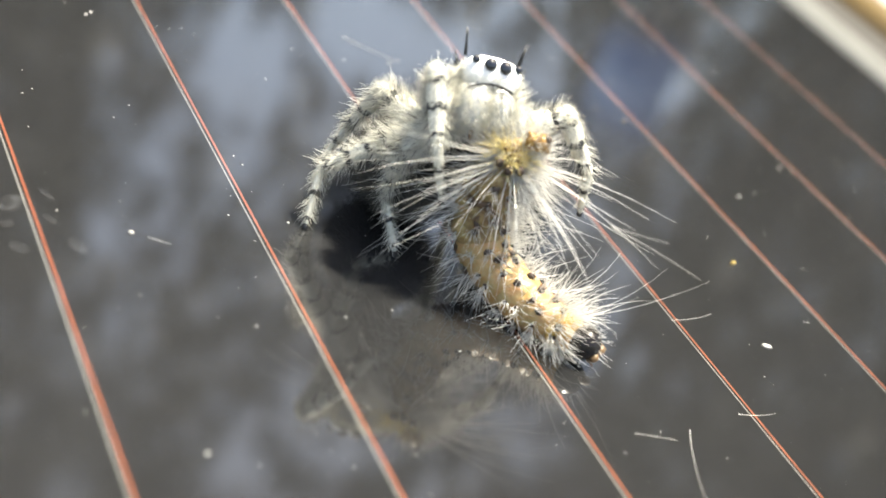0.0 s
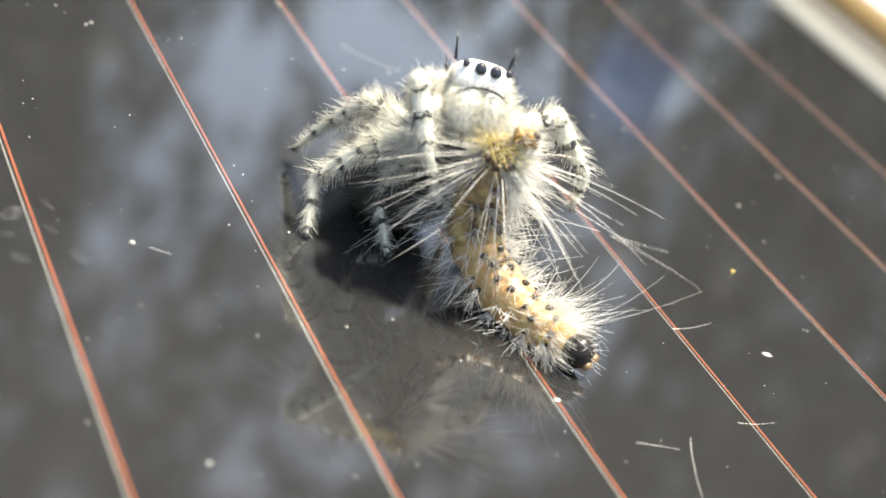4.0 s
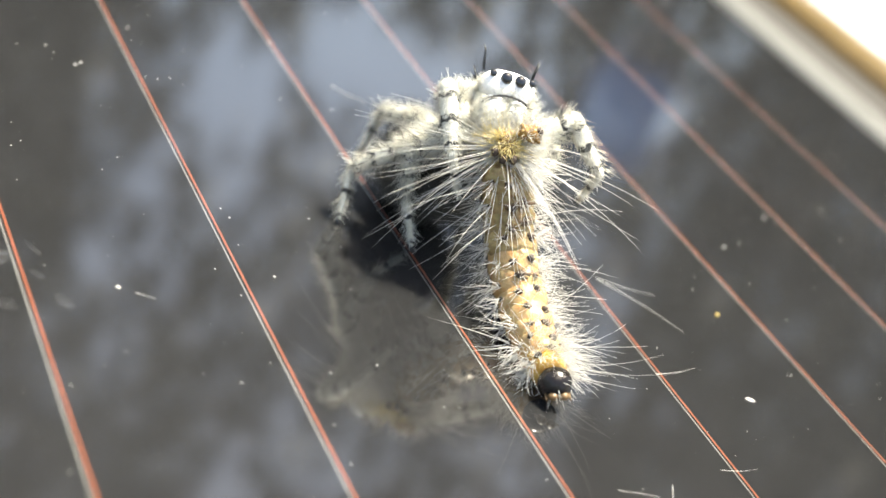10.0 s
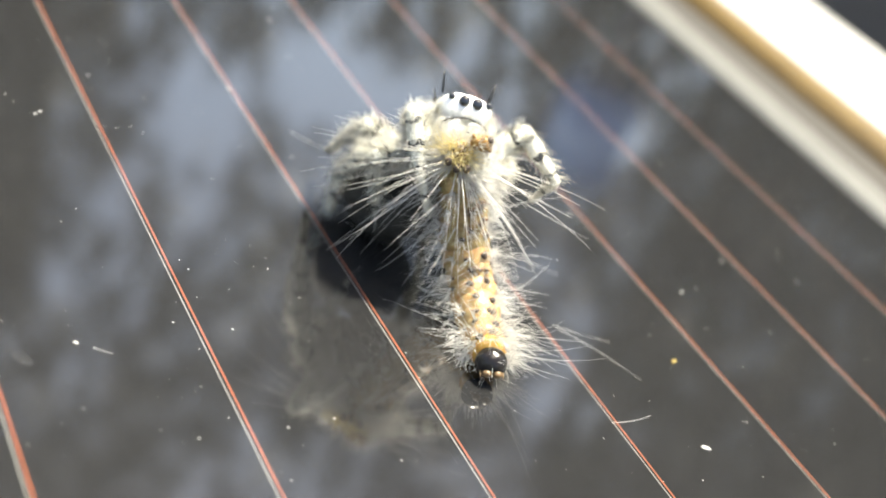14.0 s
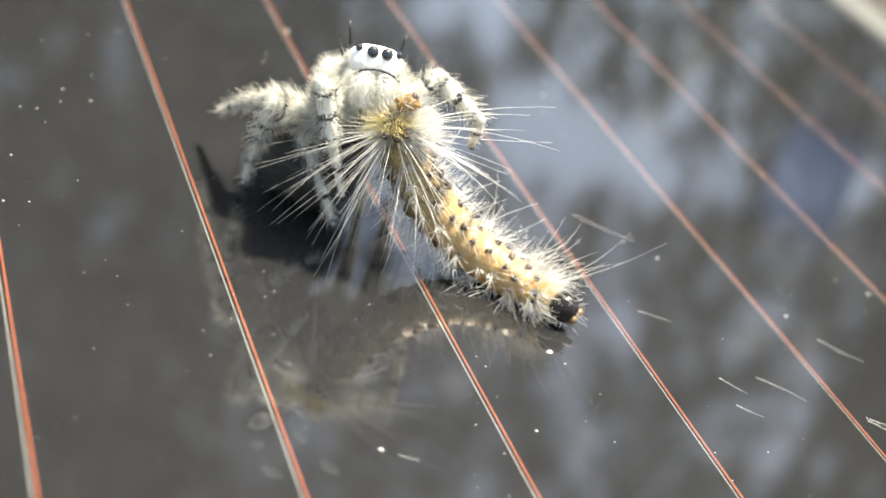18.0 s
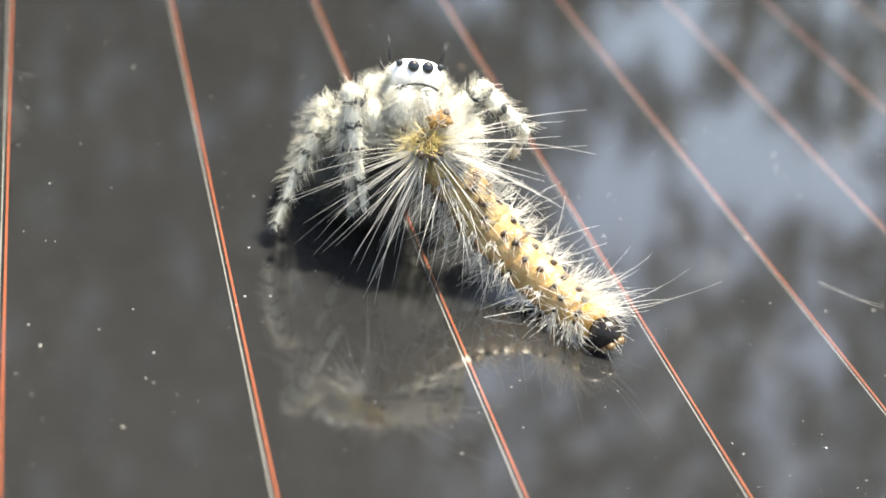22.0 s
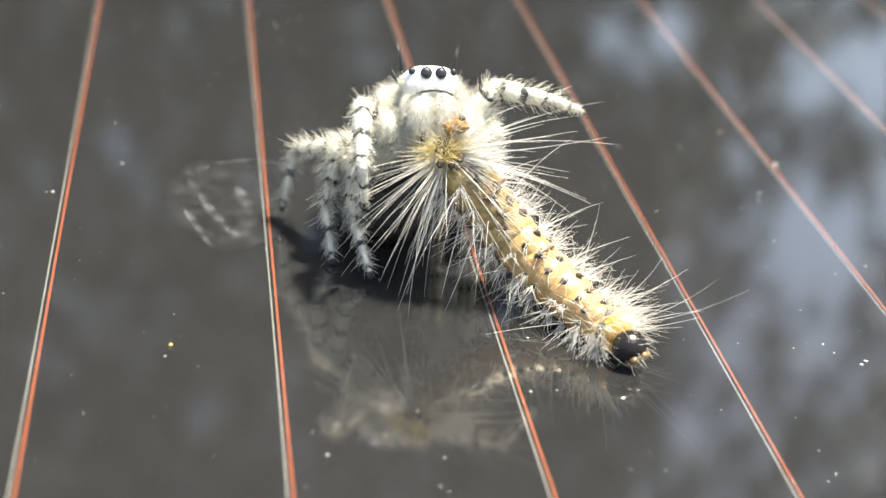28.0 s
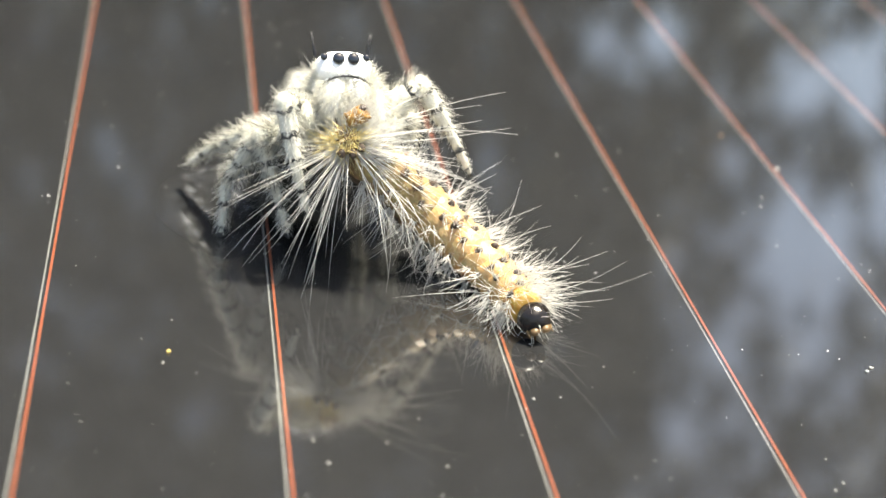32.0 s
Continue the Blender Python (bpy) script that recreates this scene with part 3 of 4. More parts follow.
    legs = []
    for i, (nm, hip, ln, fed) in enumerate(LEGS):
        # The rear hips are darkened as well, to deepen that shade.
        coxa = part("leg", blob(hip, (1.35, 1.35, 1.35), 14, 10, 0.05, i), CUTICLE if i < 2 else DARK, sp, "white furry leg with black bands")
        if i < 2:
            part("hip_fur", fur_on([(hip, (1.3, 1.3, 1.3))], 500, 1.2, 0.03, (0, -0.2, -0.2), 0.5), FUR, coxa)
        big, fluff, strict = (0.92, 0.66, 0.85) if i < 2 else (0.8, 0.82, 0.75)
        thin = 0.75 if i < 2 else 1.0
        fe = leg_piece("femur", ln[0], (1.6 if i < 2 else 1.45) * big, (1.0 if i < 2 else 1.2) * big, LEG_F, coxa, 1500, 1.5 * fluff, i, FEMUR_RINGS)
        ti = leg_piece("tibia", ln[1], 0.92 * big, 0.62 * big, LEG_T, coxa, int(620 * thin), (1.75 if i < 2 else 1.5) * fluff, i + 20, TIBIA_RINGS, 1.0, strict)
        ta = leg_piece("tarsus", ln[2], 0.52 * big, 0.26 * big, LEG_M, coxa, int(420 * thin), (0.8 if i < 2 else 1.05) * fluff, i + 40, TARSUS_RINGS, 0.5, strict)
        part("knee", blob((0, 0, 0), ((0.86 if i < 2 else 1.0) * big,) * 2 + (big,), 14, 10, 0.08, i + 3.0), LEG_T, ti)
        part("knee_fur", fur_on([((0, 0, 0), ((0.84 if i < 2 else 0.98) * big,) * 2 + (0.96 * big,))], 320, (0.6 if i < 2 else 0.95) * fluff, 0.027, (0, 0, 0.5), 0.6), FUR, ti)
        part("ankle", blob((0, 0, 0), (0.50 * big, 0.50 * big, 0.55 * big), 12, 8, 0.08, i + 5.0), CUTICLE, ta)
        cl = part("claw_pad", blob((0, 0, ln[2] + 0.05), (0.30, 0.30, 0.36), 10, 8), BLACK_HAIR, coxa)
        legs.append((coxa, fe, ti, ta, cl))
    return sp, legs


# ---- the caterpillar ----
SEGS = 11


def build_caterpillar():
    cat = new("caterpillar")
    tagged(cat, "hairy yellow caterpillar with dark spots and a black head", "caterpillar")
    parts = []
    for i in range(SEGS):
        k = i / (SEGS - 1)
        r = 2.05 + 0.4 * math.sin(math.pi * min(1.0, 0.25 + k * 0.85))
        r *= 0.86 if i == SEGS - 1 else 1.0
        L = 2.35
        prof = [(r * q, L * z) for q, z in ((0.6, -0.74), (0.84, -0.64), (0.94, -0.46), (0.99, -0.2), (1.01, 0.05), (0.99, 0.25), (0.94, 0.46), (0.84, 0.62), (0.6, 0.74))]
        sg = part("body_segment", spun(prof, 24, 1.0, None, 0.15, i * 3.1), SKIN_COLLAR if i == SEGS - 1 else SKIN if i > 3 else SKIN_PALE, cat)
        # dark brown shell over the segment's lower half
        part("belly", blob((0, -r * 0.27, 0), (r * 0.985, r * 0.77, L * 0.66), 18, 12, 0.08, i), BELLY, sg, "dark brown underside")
        if i in (0, 1, 2, 5, 8):
            part("brown_patch", blob((rnd.uniform(-0.2, 0.2), r * 0.94, rnd.uniform(-0.3, 0.3)), (r * rnd.uniform(0.35, 0.6), r * 0.11, rnd.uniform(0.3, 0.5)), 16, 10, 0.7, i * 1.7), PATCH, sg)
        s = Strands()
        for a in (-150, -104, -66, -25, 25, 66, 104, 150):
            a += rnd.uniform(-6, 6)
            ar = radians(a + (rnd.uniform(-9, 9) if abs(a) < 80 else 0))
            lift = rnd.uniform(-0.45, 0.45)
            d = Vector((math.sin(ar), math.cos(ar), 0))
            dorsal = abs(a) < 80
            top = abs(a) < 45
            wart = blob((d.x * r * 0.95, d.y * r * 0.95, lift), (rnd.uniform(0.38, 0.5) * (1.0 if top else 0.55),) * 2 + (rnd.uniform(0.26, 0.44) * (1.0 if top else 0.6),), 10, 8, 0.5, i + a)
            part("wart", wart, SPOT if dorsal else BELLY, sg)
            many = 10 if top else 15 if dorsal else 9 if abs(a) > 125 else 16 if a < 0 else 36
            for _ in range(many):
                ln = rnd.uniform(0.8, 3.0) if dorsal else rnd.uniform(1.2, 4.4)
                if rnd.random() < 0.06:
                    ln *= 2.0
                s.add(d * r * 0.98 + Vector((0, 0, lift)) + jitter(0.3), d + jitter(0.7) + Vector((0, 0, 0.25)), ln, 0.038, jitter(0.25), 5)
        # long bristles at both ends of the body
        if i < 3:
            for _ in range((16, 9, 5)[i]):
                a = rnd.choice((-1, 1)) * rnd.gauss(1.65, 0.3)
                d = Vector((math.sin(a), math.cos(a) * 0.9, 0))
                s.add(d * r * 0.8, d + Vector((0, 0, rnd.uniform(-0.3, 0.5))) + jitter(0.25), 2.0 + 8.0 * rnd.random() ** 1.3, 0.055, Vector((0, -0.05, 0.12)) + jitter(0.15), 7)
        if i > SEGS - 3:
            for _ in range(120):
                a = rnd.uniform(-math.pi, math.pi)
                d = Vector((math.sin(a), math.cos(a), 0))
                s.add(d * r * 0.9, d + Vector((0, 0, rnd.uniform(0.1, 0.9))) + jitter(0.25), rnd.uniform(1.2, 4.4), 0.034, Vector((0, -0.1, 0.2)) + jitter(0.12), 5)
            for _ in range(3):
                a = rnd.uniform(-1.2, 1.9)
                d = Vector((math.sin(a), math.cos(a) * 0.7, 0))
                s.add(d * r * 0.9, d + Vector((0, 0, rnd.uniform(0.5, 1.6))) + jitter(0.25), rnd.uniform(3.0, 6.5), 0.04, jitter(0.4), 9)
        if i > SEGS - 4:
            for _ in range(4):
                s.add((r * 0.8, rnd.uniform(0.0, 0.9), rnd.uniform(-0.6, 0.6)), (1.0, rnd.uniform(-0.1, 0.5), rnd.uniform(0.3, 1.5)), rnd.uniform(4.5, 9.5), 0.038, jitter(0.45), 9)
        if i == SEGS - 1:
            for _ in range(210):
                a = rnd.uniform(-math.pi, math.pi)
                d = Vector((math.sin(a), math.cos(a), 0))
                s.add(d * r * 0.96 + Vector((0, 0, rnd.uniform(-1.2, 1.5))), d + jitter(0.5) + Vector((0, 0, 0.9)), rnd.uniform(0.9, 3.2), 0.034, jitter(0.25), 5)
        if i == SEGS - 1:      # a fringe that falls over the head
            for _ in range(70):
                a = rnd.gauss(-0.5, 1.3)
                d = Vector((math.sin(a), math.cos(a), 0))
                s.add(d * r * 0.92 + Vector((0, 0, rnd.uniform(0.2, 1.2))), d * 0.75 + Vector((0, 0, 1.0)) + jitter(0.25), rnd.uniform(2.0, 4.4), 0.036, d * -0.3 + jitter(0.15), 6)
        part("bristles", s.data(), SETA, sg, "fine white bristles")
        if i in (SEGS - 3, SEGS - 2):
            for sx in (-1, 1):
                part("foot", spun([(0.42, 0), (0.36, 0.5), (0.2, 0.9), (0.05, 1.15)], 10), MOUTH, sg, m=mm(sx * 0.9, -r * 0.8, 0, 100, 0, 0))
        parts.append(sg)
    hd = part("head", blob((0, 0, 0.55), (1.55, 1.5, 1.45), 30, 20, 0.05, 8.0), HEAD, cat, "glossy black head capsule")
    for sx in (-1, 1):
        part("jaw", blob((sx * 0.5, -0.55, 1.85), (0.5, 0.4, 0.45), 12, 8, 0.1, sx), MOUTH, hd)
        part("antenna", spun([(0.12, 0), (0.09, 0.4), (0.03, 0.8)], 8), MOUTH, hd, m=mm(sx * 1.1, -0.5, 1.5, 30, 0, 0))
    s = Strands()
    for _ in range(14):
        d = Vector((rnd.gauss(0, 1), rnd.gauss(0, 1), abs(rnd.gauss(0, 1)))).normalized()
        s.add((d.x * 1.7, d.y * 1.6, 0.6 + d.z * 1.45), d + jitter(0.3), rnd.uniform(0.6, 1.8), 0.025, jitter(0.1))
    part("head_hair", s.data(), SETA, hd)
    # tail end in the spider's jaws
    white = Strands()
    tl = part("tail", blob((0, 0, -0.3), (1.3, 1.25, 1.4), 20, 14, 0.15, 6.0), SKIN_PALE, cat)
    s = Strands()
    for _ in range(460):
        d = Vector((rnd.gauss(-0.2, 0.9), abs(rnd.gauss(0.6, 0.5)), rnd.gauss(0.1, 0.6))).normalized()
        s.add((d.x * 1.7 - 0.3, d.y * 1.1, -0.2 + d.z * 1.1), d + jitter(0.8), 0.5 + 1.9 * rnd.random() ** 1.6, 0.042, jitter(0.2))
    for _ in range(260):
        d = Vector((rnd.gauss(0, 1.3), abs(rnd.gauss(0.1, 0.6)), rnd.gauss(-0.3, 0.7))).normalized()
        white.add((d.x * 1.5, d.y * 1.0, d.z * 1.2), d + jitter(0.6), 0.6 + 3.4 * rnd.random() ** 2, 0.032, jitter(0.35), 5)
    for _ in range(190):      # a thick white brush on one side
        d = Vector((1.0, rnd.uniform(-0.2, 0.6), rnd.uniform(-0.3, 0.7)))
        white.add((1.0 + rnd.uniform(-0.4, 0.6), rnd.uniform(-0.6, 0.8), rnd.uniform(0.0, 1.6)), d + jitter(0.45), rnd.uniform(1.6, 4.6), 0.032, jitter(0.2), 5)
    part("tail_fur", white.data(), SETA, tl, "dense fine white hair")
    part("yellow_tuft", s.data(), TUFT, tl, "dense yellow-orange hair tuft")
    s = Strands()
    for q in range(230):      # a rosette round the tuft, the long ones to its sides
        long = q % 5 < 2
        a = rnd.choice((-1, 1)) * (abs(rnd.gauss(1.05, 0.42)) if long else rnd.uniform(0.5, 2.3))
        d = Vector((math.sin(a), rnd.uniform(-0.15, 0.4), math.cos(a)))
        length = 5.0 + 8.5 * rnd.random() ** 1.3 if long else rnd.uniform(1.5, 4.8)
        droop = Vector((0, -0.12, 0.08)) * rnd.uniform(0.2, 2.2) if long else Vector((0, -0.05, 0.05))
        s.add(d * 0.9 + Vector((0, 0.35, 0.2)), d + jitter(0.22), length, 0.055 if long else 0.042, droop + jitter(0.16), 12 if long else 5)
    part("bristle_fan", s.data(), SETA, tl, "long white bristles in a fan")
    nub = part("proleg", blob((1.45, 1.0, -1.9), (1.15, 0.7, 0.75), 20, 14, 0.5, 2.0, 0.85), NUB, tl, "amber brown hind proleg")
    part("proleg_fur", fur_on([((1.45, 1.0, -1.9), (1.1, 0.65, 0.7))], 170, 1.3, 0.024, (0.3, 0, -0.3), 0.7), SETA, nub)
    part("proleg_tip", blob((2.15, 1.3, -2.4), (0.4, 0.35, 0.35), 12, 10, 0.4, 3.0), SPOT, nub, "dark proleg tip")
    for x, q in ((-0.9, 0.9), (0.05, 1.25), (0.95, 0.95)):
        part("wart", blob((x, 1.45, q), (0.36, 0.3, 0.4), 12, 10, 0.4, x), SPOT, tl)
    return cat, parts, hd, tl


# ---- what moves ----
SPIDER_ROWS = [  # seconds, eyes' place in millimetres, heading
    (0, 74.67, 12.42, -14.0),
    (0.5, 74.58, 12.54, -14.0),
    (1, 74.14, 13.40, -14.1),
    (1.5, 74.11, 13.28, -14.1),
    (2, 74.13, 13.29, -14.1),
    (2.5, 74.10, 13.24, -14.2),
    (3, 74.06, 13.06, -14.2),
    (3.5, 73.69, 12.65, -14.3),
    (5.5, 76.14, 16.62, -14.4),
    (6, 76.51, 17.36, -14.4),
    (6.5, 77.32, 18.21, -14.5),
    (7, 77.53, 17.96, -14.5),
    (7.5, 78.24, 16.18, -14.6),
    (8, 79.93, 19.48, -14.6),
    (8.5, 81.72, 22.20, -14.6),
    (9, 82.53, 23.19, -14.7),
    (9.5, 82.95, 22.99, -14.7),
    (10, 82.89, 22.94, -14.7),
    (10.5, 84.51, 21.29, -14.8),
    (11, 84.15, 20.67, -14.8),
    (11.5, 85.97, 22.63, -14.9),
    (12, 89.96, 27.63, -14.9),
    (12.5, 90.13, 28.53, -14.9),
    (13, 90.13, 28.60, -15.0),
    (13.5, 90.11, 28.51, -15.0),
    (15.5, 65.76, 37.36, -14.0),
    (16, 61.82, 40.89, -12.3),
    (16.5, 58.74, 44.22, -10.7),
    (17, 58.48, 45.95, -9.0),
    (17.5, 55.71, 43.96, -8.0),
    (18, 51.81, 47.32, -7.0),
    (18.5, 49.68, 49.45, -6.0),
    (19, 46.89, 49.75, -5.0),
    (19.5, 42.94, 48.05, -4.4),
    (20, 37.78, 50.90, -3.8),
    (20.5, 36.94, 55.58, -3.1),
    (21, 35.12, 57.04, -2.5),
    (21.5, 35.36, 57.60, -1.9),
    (22, 35.43, 57.70, -1.2),
    (22.5, 28.27, 57.71, -0.6),
    (23, 24.15, 58.92, 0.0),
    (23.5, 19.72, 59.58, 0.8),
    (24, 14.92, 60.63, 1.7),
    (24.5, 13.42, 62.43, 2.5),
    (25, 12.83, 66.60, 3.3),
    (25.5, 12.98, 68.39, 4.2),
    (26, 12.97, 69.73, 5.0),
    (26.5, 13.03, 70.09, 5.1),
    (28.5, 13.26, 70.15, 5.4),
    (29, 13.18, 70.33, 5.5),
    (29.5, 13.08, 70.25, 5.6),
    (30, 13.44, 70.95, 5.7),
    (30.5, 13.66, 71.01, 5.8),
    (31, 13.66, 70.98, 5.8),
    (31.5, 9.69, 72.51, 5.9),
    (32, 5.49, 73.30, 6.0),
]
PREY_ROWS = [  # seconds, the held end and the head's place in millimetres
    (0, 77.46, 9.23, 84.20, -2.18),
    (0.5, 77.45, 9.21, 84.19, -2.23),
    (1, 77.04, 9.67, 83.91, -2.11),
    (1.5, 76.85, 9.47, 83.74, -1.98),
    (2, 77.12, 9.81, 83.74, -2.02),
    (2.5, 77.44, 10.86, 83.66, -2.11),
    (3, 77.31, 10.69, 83.63, -2.11),
    (3.5, 77.01, 10.81, 83.45, -2.23),
    (5.5, 79.18, 15.44, 83.51, -1.72),
    (6, 79.77, 16.01, 83.53, -1.64),
    (6.5, 80.08, 17.08, 83.65, -1.43),
    (7, 79.60, 16.65, 83.21, -1.57),
    (7.5, 80.32, 15.00, 83.79, -1.42),
    (8, 82.27, 19.13, 83.77, -1.01),
    (8.5, 85.34, 22.02, 83.93, -0.75),
    (9, 85.60, 23.19, 83.63, -0.43),
    (9.5, 84.89, 22.30, 83.65, -0.26),
    (10, 84.87, 22.47, 83.68, -0.19),
    (10.5, 87.14, 21.89, 84.11, -0.01),
    (11, 86.96, 22.45, 84.05, 0.19),
    (11.5, 88.31, 23.90, 86.37, 4.17),
    (12, 92.69, 29.15, 88.12, 8.30),
    (12.5, 91.96, 29.87, 87.50, 8.40),
    (13, 91.82, 29.76, 87.37, 8.43),
    (13.5, 92.02, 29.92, 87.34, 8.38),
    (15.5, 70.59, 39.25, 85.34, 24.88),
    (16, 66.43, 42.30, 82.38, 27.68),
    (16.5, 63.60, 45.14, 80.26, 30.21),
    (17, 62.84, 46.03, 78.84, 31.31),
    (17.5, 59.47, 43.00, 77.43, 31.10),
    (18, 54.99, 46.43, 72.64, 34.26),
    (18.5, 52.85, 48.66, 69.58, 35.64),
    (19, 49.78, 48.25, 66.86, 36.87),
    (19.5, 45.01, 45.28, 64.29, 37.26),
    (20, 40.01, 49.05, 59.16, 39.27),
    (20.5, 39.49, 54.09, 56.60, 40.30),
    (21, 36.63, 54.62, 53.53, 41.37),
    (21.5, 36.89, 55.23, 53.43, 41.38),
    (22, 37.09, 55.47, 53.52, 41.39),
    (22.5, 29.44, 54.65, 47.67, 43.98),
    (23, 26.83, 57.67, 44.68, 45.75),
    (23.5, 22.57, 58.54, 40.78, 47.72),
    (24, 17.42, 59.58, 36.05, 49.21),
    (24.5, 16.08, 61.68, 34.45, 50.42),
    (25, 15.37, 65.11, 32.26, 51.26),
    (25.5, 14.42, 65.29, 31.13, 51.38),
    (26, 14.65, 66.99, 30.46, 52.01),
    (26.5, 14.80, 67.37, 30.44, 52.10),
    (28.5, 14.87, 67.84, 30.43, 51.84),
    (29, 14.17, 67.16, 29.94, 51.89),
    (29.5, 13.39, 65.10, 29.16, 51.56),
    (30, 13.58, 66.89, 28.94, 51.91),
    (30.5, 13.71, 68.29, 28.34, 52.67),
    (31, 13.56, 68.43, 28.20, 52.69),
    (31.5, 9.83, 68.57, 26.14, 55.02),
    (32, 6.06, 69.82, 22.65, 57.48),
]
JAW_Z, HEAD_Z = 13.3, 2.3
SAG = [  # seconds, how far the middle of the body lies from midway between its ends, in millimetres
    (0, -2.2, 7.0), (3, -2.1, 7.2), (6, -0.2, 6.3), (8, 0.9, 6.1), (9, 2.1, 6.6), (11, 4.1, 6.5),
    (13, 5.9, 8.2), (13.5, 5.9, 8.2), (15.5, 0.4, 4.7), (17, -0.7, 6.4), (19, -0.7, 7.3), (21, 1.2, 5.5),
    (23, 0.8, 7.6), (24, 0.4, 6.6), (25, -0.6, 4.2), (26, 0.5, 5.2), (28.5, 0.6, 6.8), (30, 0.7, 8.8),
    (32, 1.4, 9.2)]
STEPS = sorted({r[0] for r in SPIDER_ROWS} | {3.5 + 0.5 * i for i in range(1, 4)} | {13.5 + 0.5 * i for i in range(1, 4)} | {26.5 + 0.5 * i for i in range(1, 4)})


def along(rows, t, i):
    return float(np.interp(t, [r[0] for r in rows], [r[i] for r in rows]))


def eased(rows, t, i):
    """The value at t, with an easy start and end across the long gaps."""
    for a, b in zip(rows, rows[1:]):
        if a[0] <= t <= b[0]:
            k = (t - a[0]) / (b[0] - a[0])
            if b[0] - a[0] > 1:
                k = k * k * (3 - 2 * k)
            return a[i] + (b[i] - a[i]) * k
    return rows[-1][i]


def spider_pose(t):
    return mm(eased(SPIDER_ROWS, t, 1), eased(SPIDER_ROWS, t, 2), 0, 0, 0, eased(SPIDER_ROWS, t, 3))


def aim(a, b, mmscale=1.0):
    """A pose at a whose z axis points at b."""
    d = (b - a).normalized()
    return Matrix.Translation(a * 0.001) @ d.to_track_quat("Z", "Y").to_matrix().to_4x4()


def leg_points(hip, ln, knee, foot, bow=None):
    """Hip, knee, ankle and foot of a leg of three rigid pieces."""
    hip, foot = Vector(hip), Vector(foot)
    knee = hip + (Vector(knee) - hip).normalized() * ln[0]
    d = foot - knee
    dist = min(max(d.length, abs(ln[1] - ln[2]) + 0.3), ln[1] + ln[2] - 0.03)
    n = d.normalized()
    a = (ln[1] ** 2 - ln[2] ** 2 + dist ** 2) / (2 * dist)
    h = math.sqrt(max(0.0, ln[1] ** 2 - a * a))
    out = Vector(bow or ((knee.x - hip.x) * 0.5, (knee.y - hip.y) * 0.4, 1.2))
    out = (out - n * out.dot(n)).normalized()
    ankle = knee + n * a + out * h
    return hip, knee, ankle, knee + n * dist


# Knee and foot of the legs that show, in the spider's space: seconds and millimetres.
ROWS_R1 = [
    (0, (-5.1, -0.3, 18.2), (-1.5, -3.4, 8.1)), (6, (-5.9, -1, 17.5), (-0.4, -3.4, 8.2)), (9, (-5.8, -0.7, 17.6), (-1.4, -3.4, 8.3)),
    (13, (-5.8, -0, 17.8), (-2.5, -3.4, 8.2)), (15.5, (-4.7, -3.1, 17.2), (2.4, -3.4, 8.7)), (17, (-5.2, -2.5, 17.4), (0, -3.4, 7.6)),
    (20, (-4.8, -4.1, 16.1), (-0.9, -3.4, 2.8)), (21, (-5.3, -3.3, 16.5), (-2.3, -3.4, 2.6)), (22, (-6.3, -1.1, 17.1), (-2.9, -3.4, 4.9)),
    (23, (-4.6, -3.4, 17.1), (-1.9, -3.4, 5.3)), (24, (-4.9, -4, 16.1), (-2.8, -3.4, 4.5)), (26, (-6.5, -2.6, 15.8), (-4.4, -3.4, 3)),
    (28.5, (-6.6, -0.5, 17.2), (-6.3, -3.4, 9.3)), (29.3, (-5.7, -1.3, 17.7), (-5.3, -3.4, 9.3)), (30, (-5.8, -2.7, 16.8), (-4.1, -3.4, 5.6)),
    (32, (-5.8, -2.7, 16.7), (-2.9, -3.4, 5.7))]
ROWS_L1 = [
    (0, (7.6, 0.3, 17.2), (12.7, 0.6, 8.2)), (6, (7.7, 0.3, 17.7), (12.4, 0.6, 9.5)), (9, (7.7, 0.3, 18), (11.8, 0.6, 9.2)),
    (13, (7.3, 0.3, 17.4), (9.5, 0.6, 10.1)), (15.5, (6.1, 0.3, 20), (11.2, 0.6, 13.1)), (17, (6.4, 0.3, 19), (11.8, 0.6, 12.7)),
    (20, (6.7, 0.3, 19), (11.2, 0.6, 11.4)), (24, (7, 0.3, 18.8), (10.8, 0.6, 11.7)), (26.5, (7.4, 0.3, 17.7), (11, 0.6, 10.2)),
    (28.5, (5.4, 0.3, 18.3), (16.4, 0.6, 18.4)), (29, (6.4, 0.3, 17.5), (18.3, 0.6, 12.4)), (29.5, (7.3, 0.3, 17.6), (15, 0.6, 9.4)),
    (30, (7.1, 0.3, 17.4), (14, 0.6, 7.9)), (32, (7.4, 0.3, 17.6), (13.5, 0.6, 8.3))]
ROWS_R2 = [
    (0, (-5, 1.5, 8.5), (-2.4, 0, 0.2)), (6, (-3.3, 2.7, 8.3), (-2.1, 1.6, 0.2)), (9, (-5.7, 1.5, 9.6), (-3.1, -0.5, 0.2)),
    (13, (-7.4, 1.5, 11.1), (-1.8, 6.1, 0.2)), (15.5, (-5.7, -1.4, 12.8), (-2.6, 3.7, 1)), (17, (-2.2, 4.5, 10.1), (2.3, -1.4, 1)),
    (20, (-6, -0.7, 13.8), (-2.3, 2.3, 1)), (24, (-5.8, -0.6, 14.1), (-2.8, 1.6, 1)), (28.5, (-5.6, 1.5, 9.9), (-5, -4.2, 1)),
    (30, (-5.9, -1.1, 13.1), (-4.5, -4.1, 1)), (32, (-6.6, 1.5, 11.8), (-3.5, 2.2, 1))]
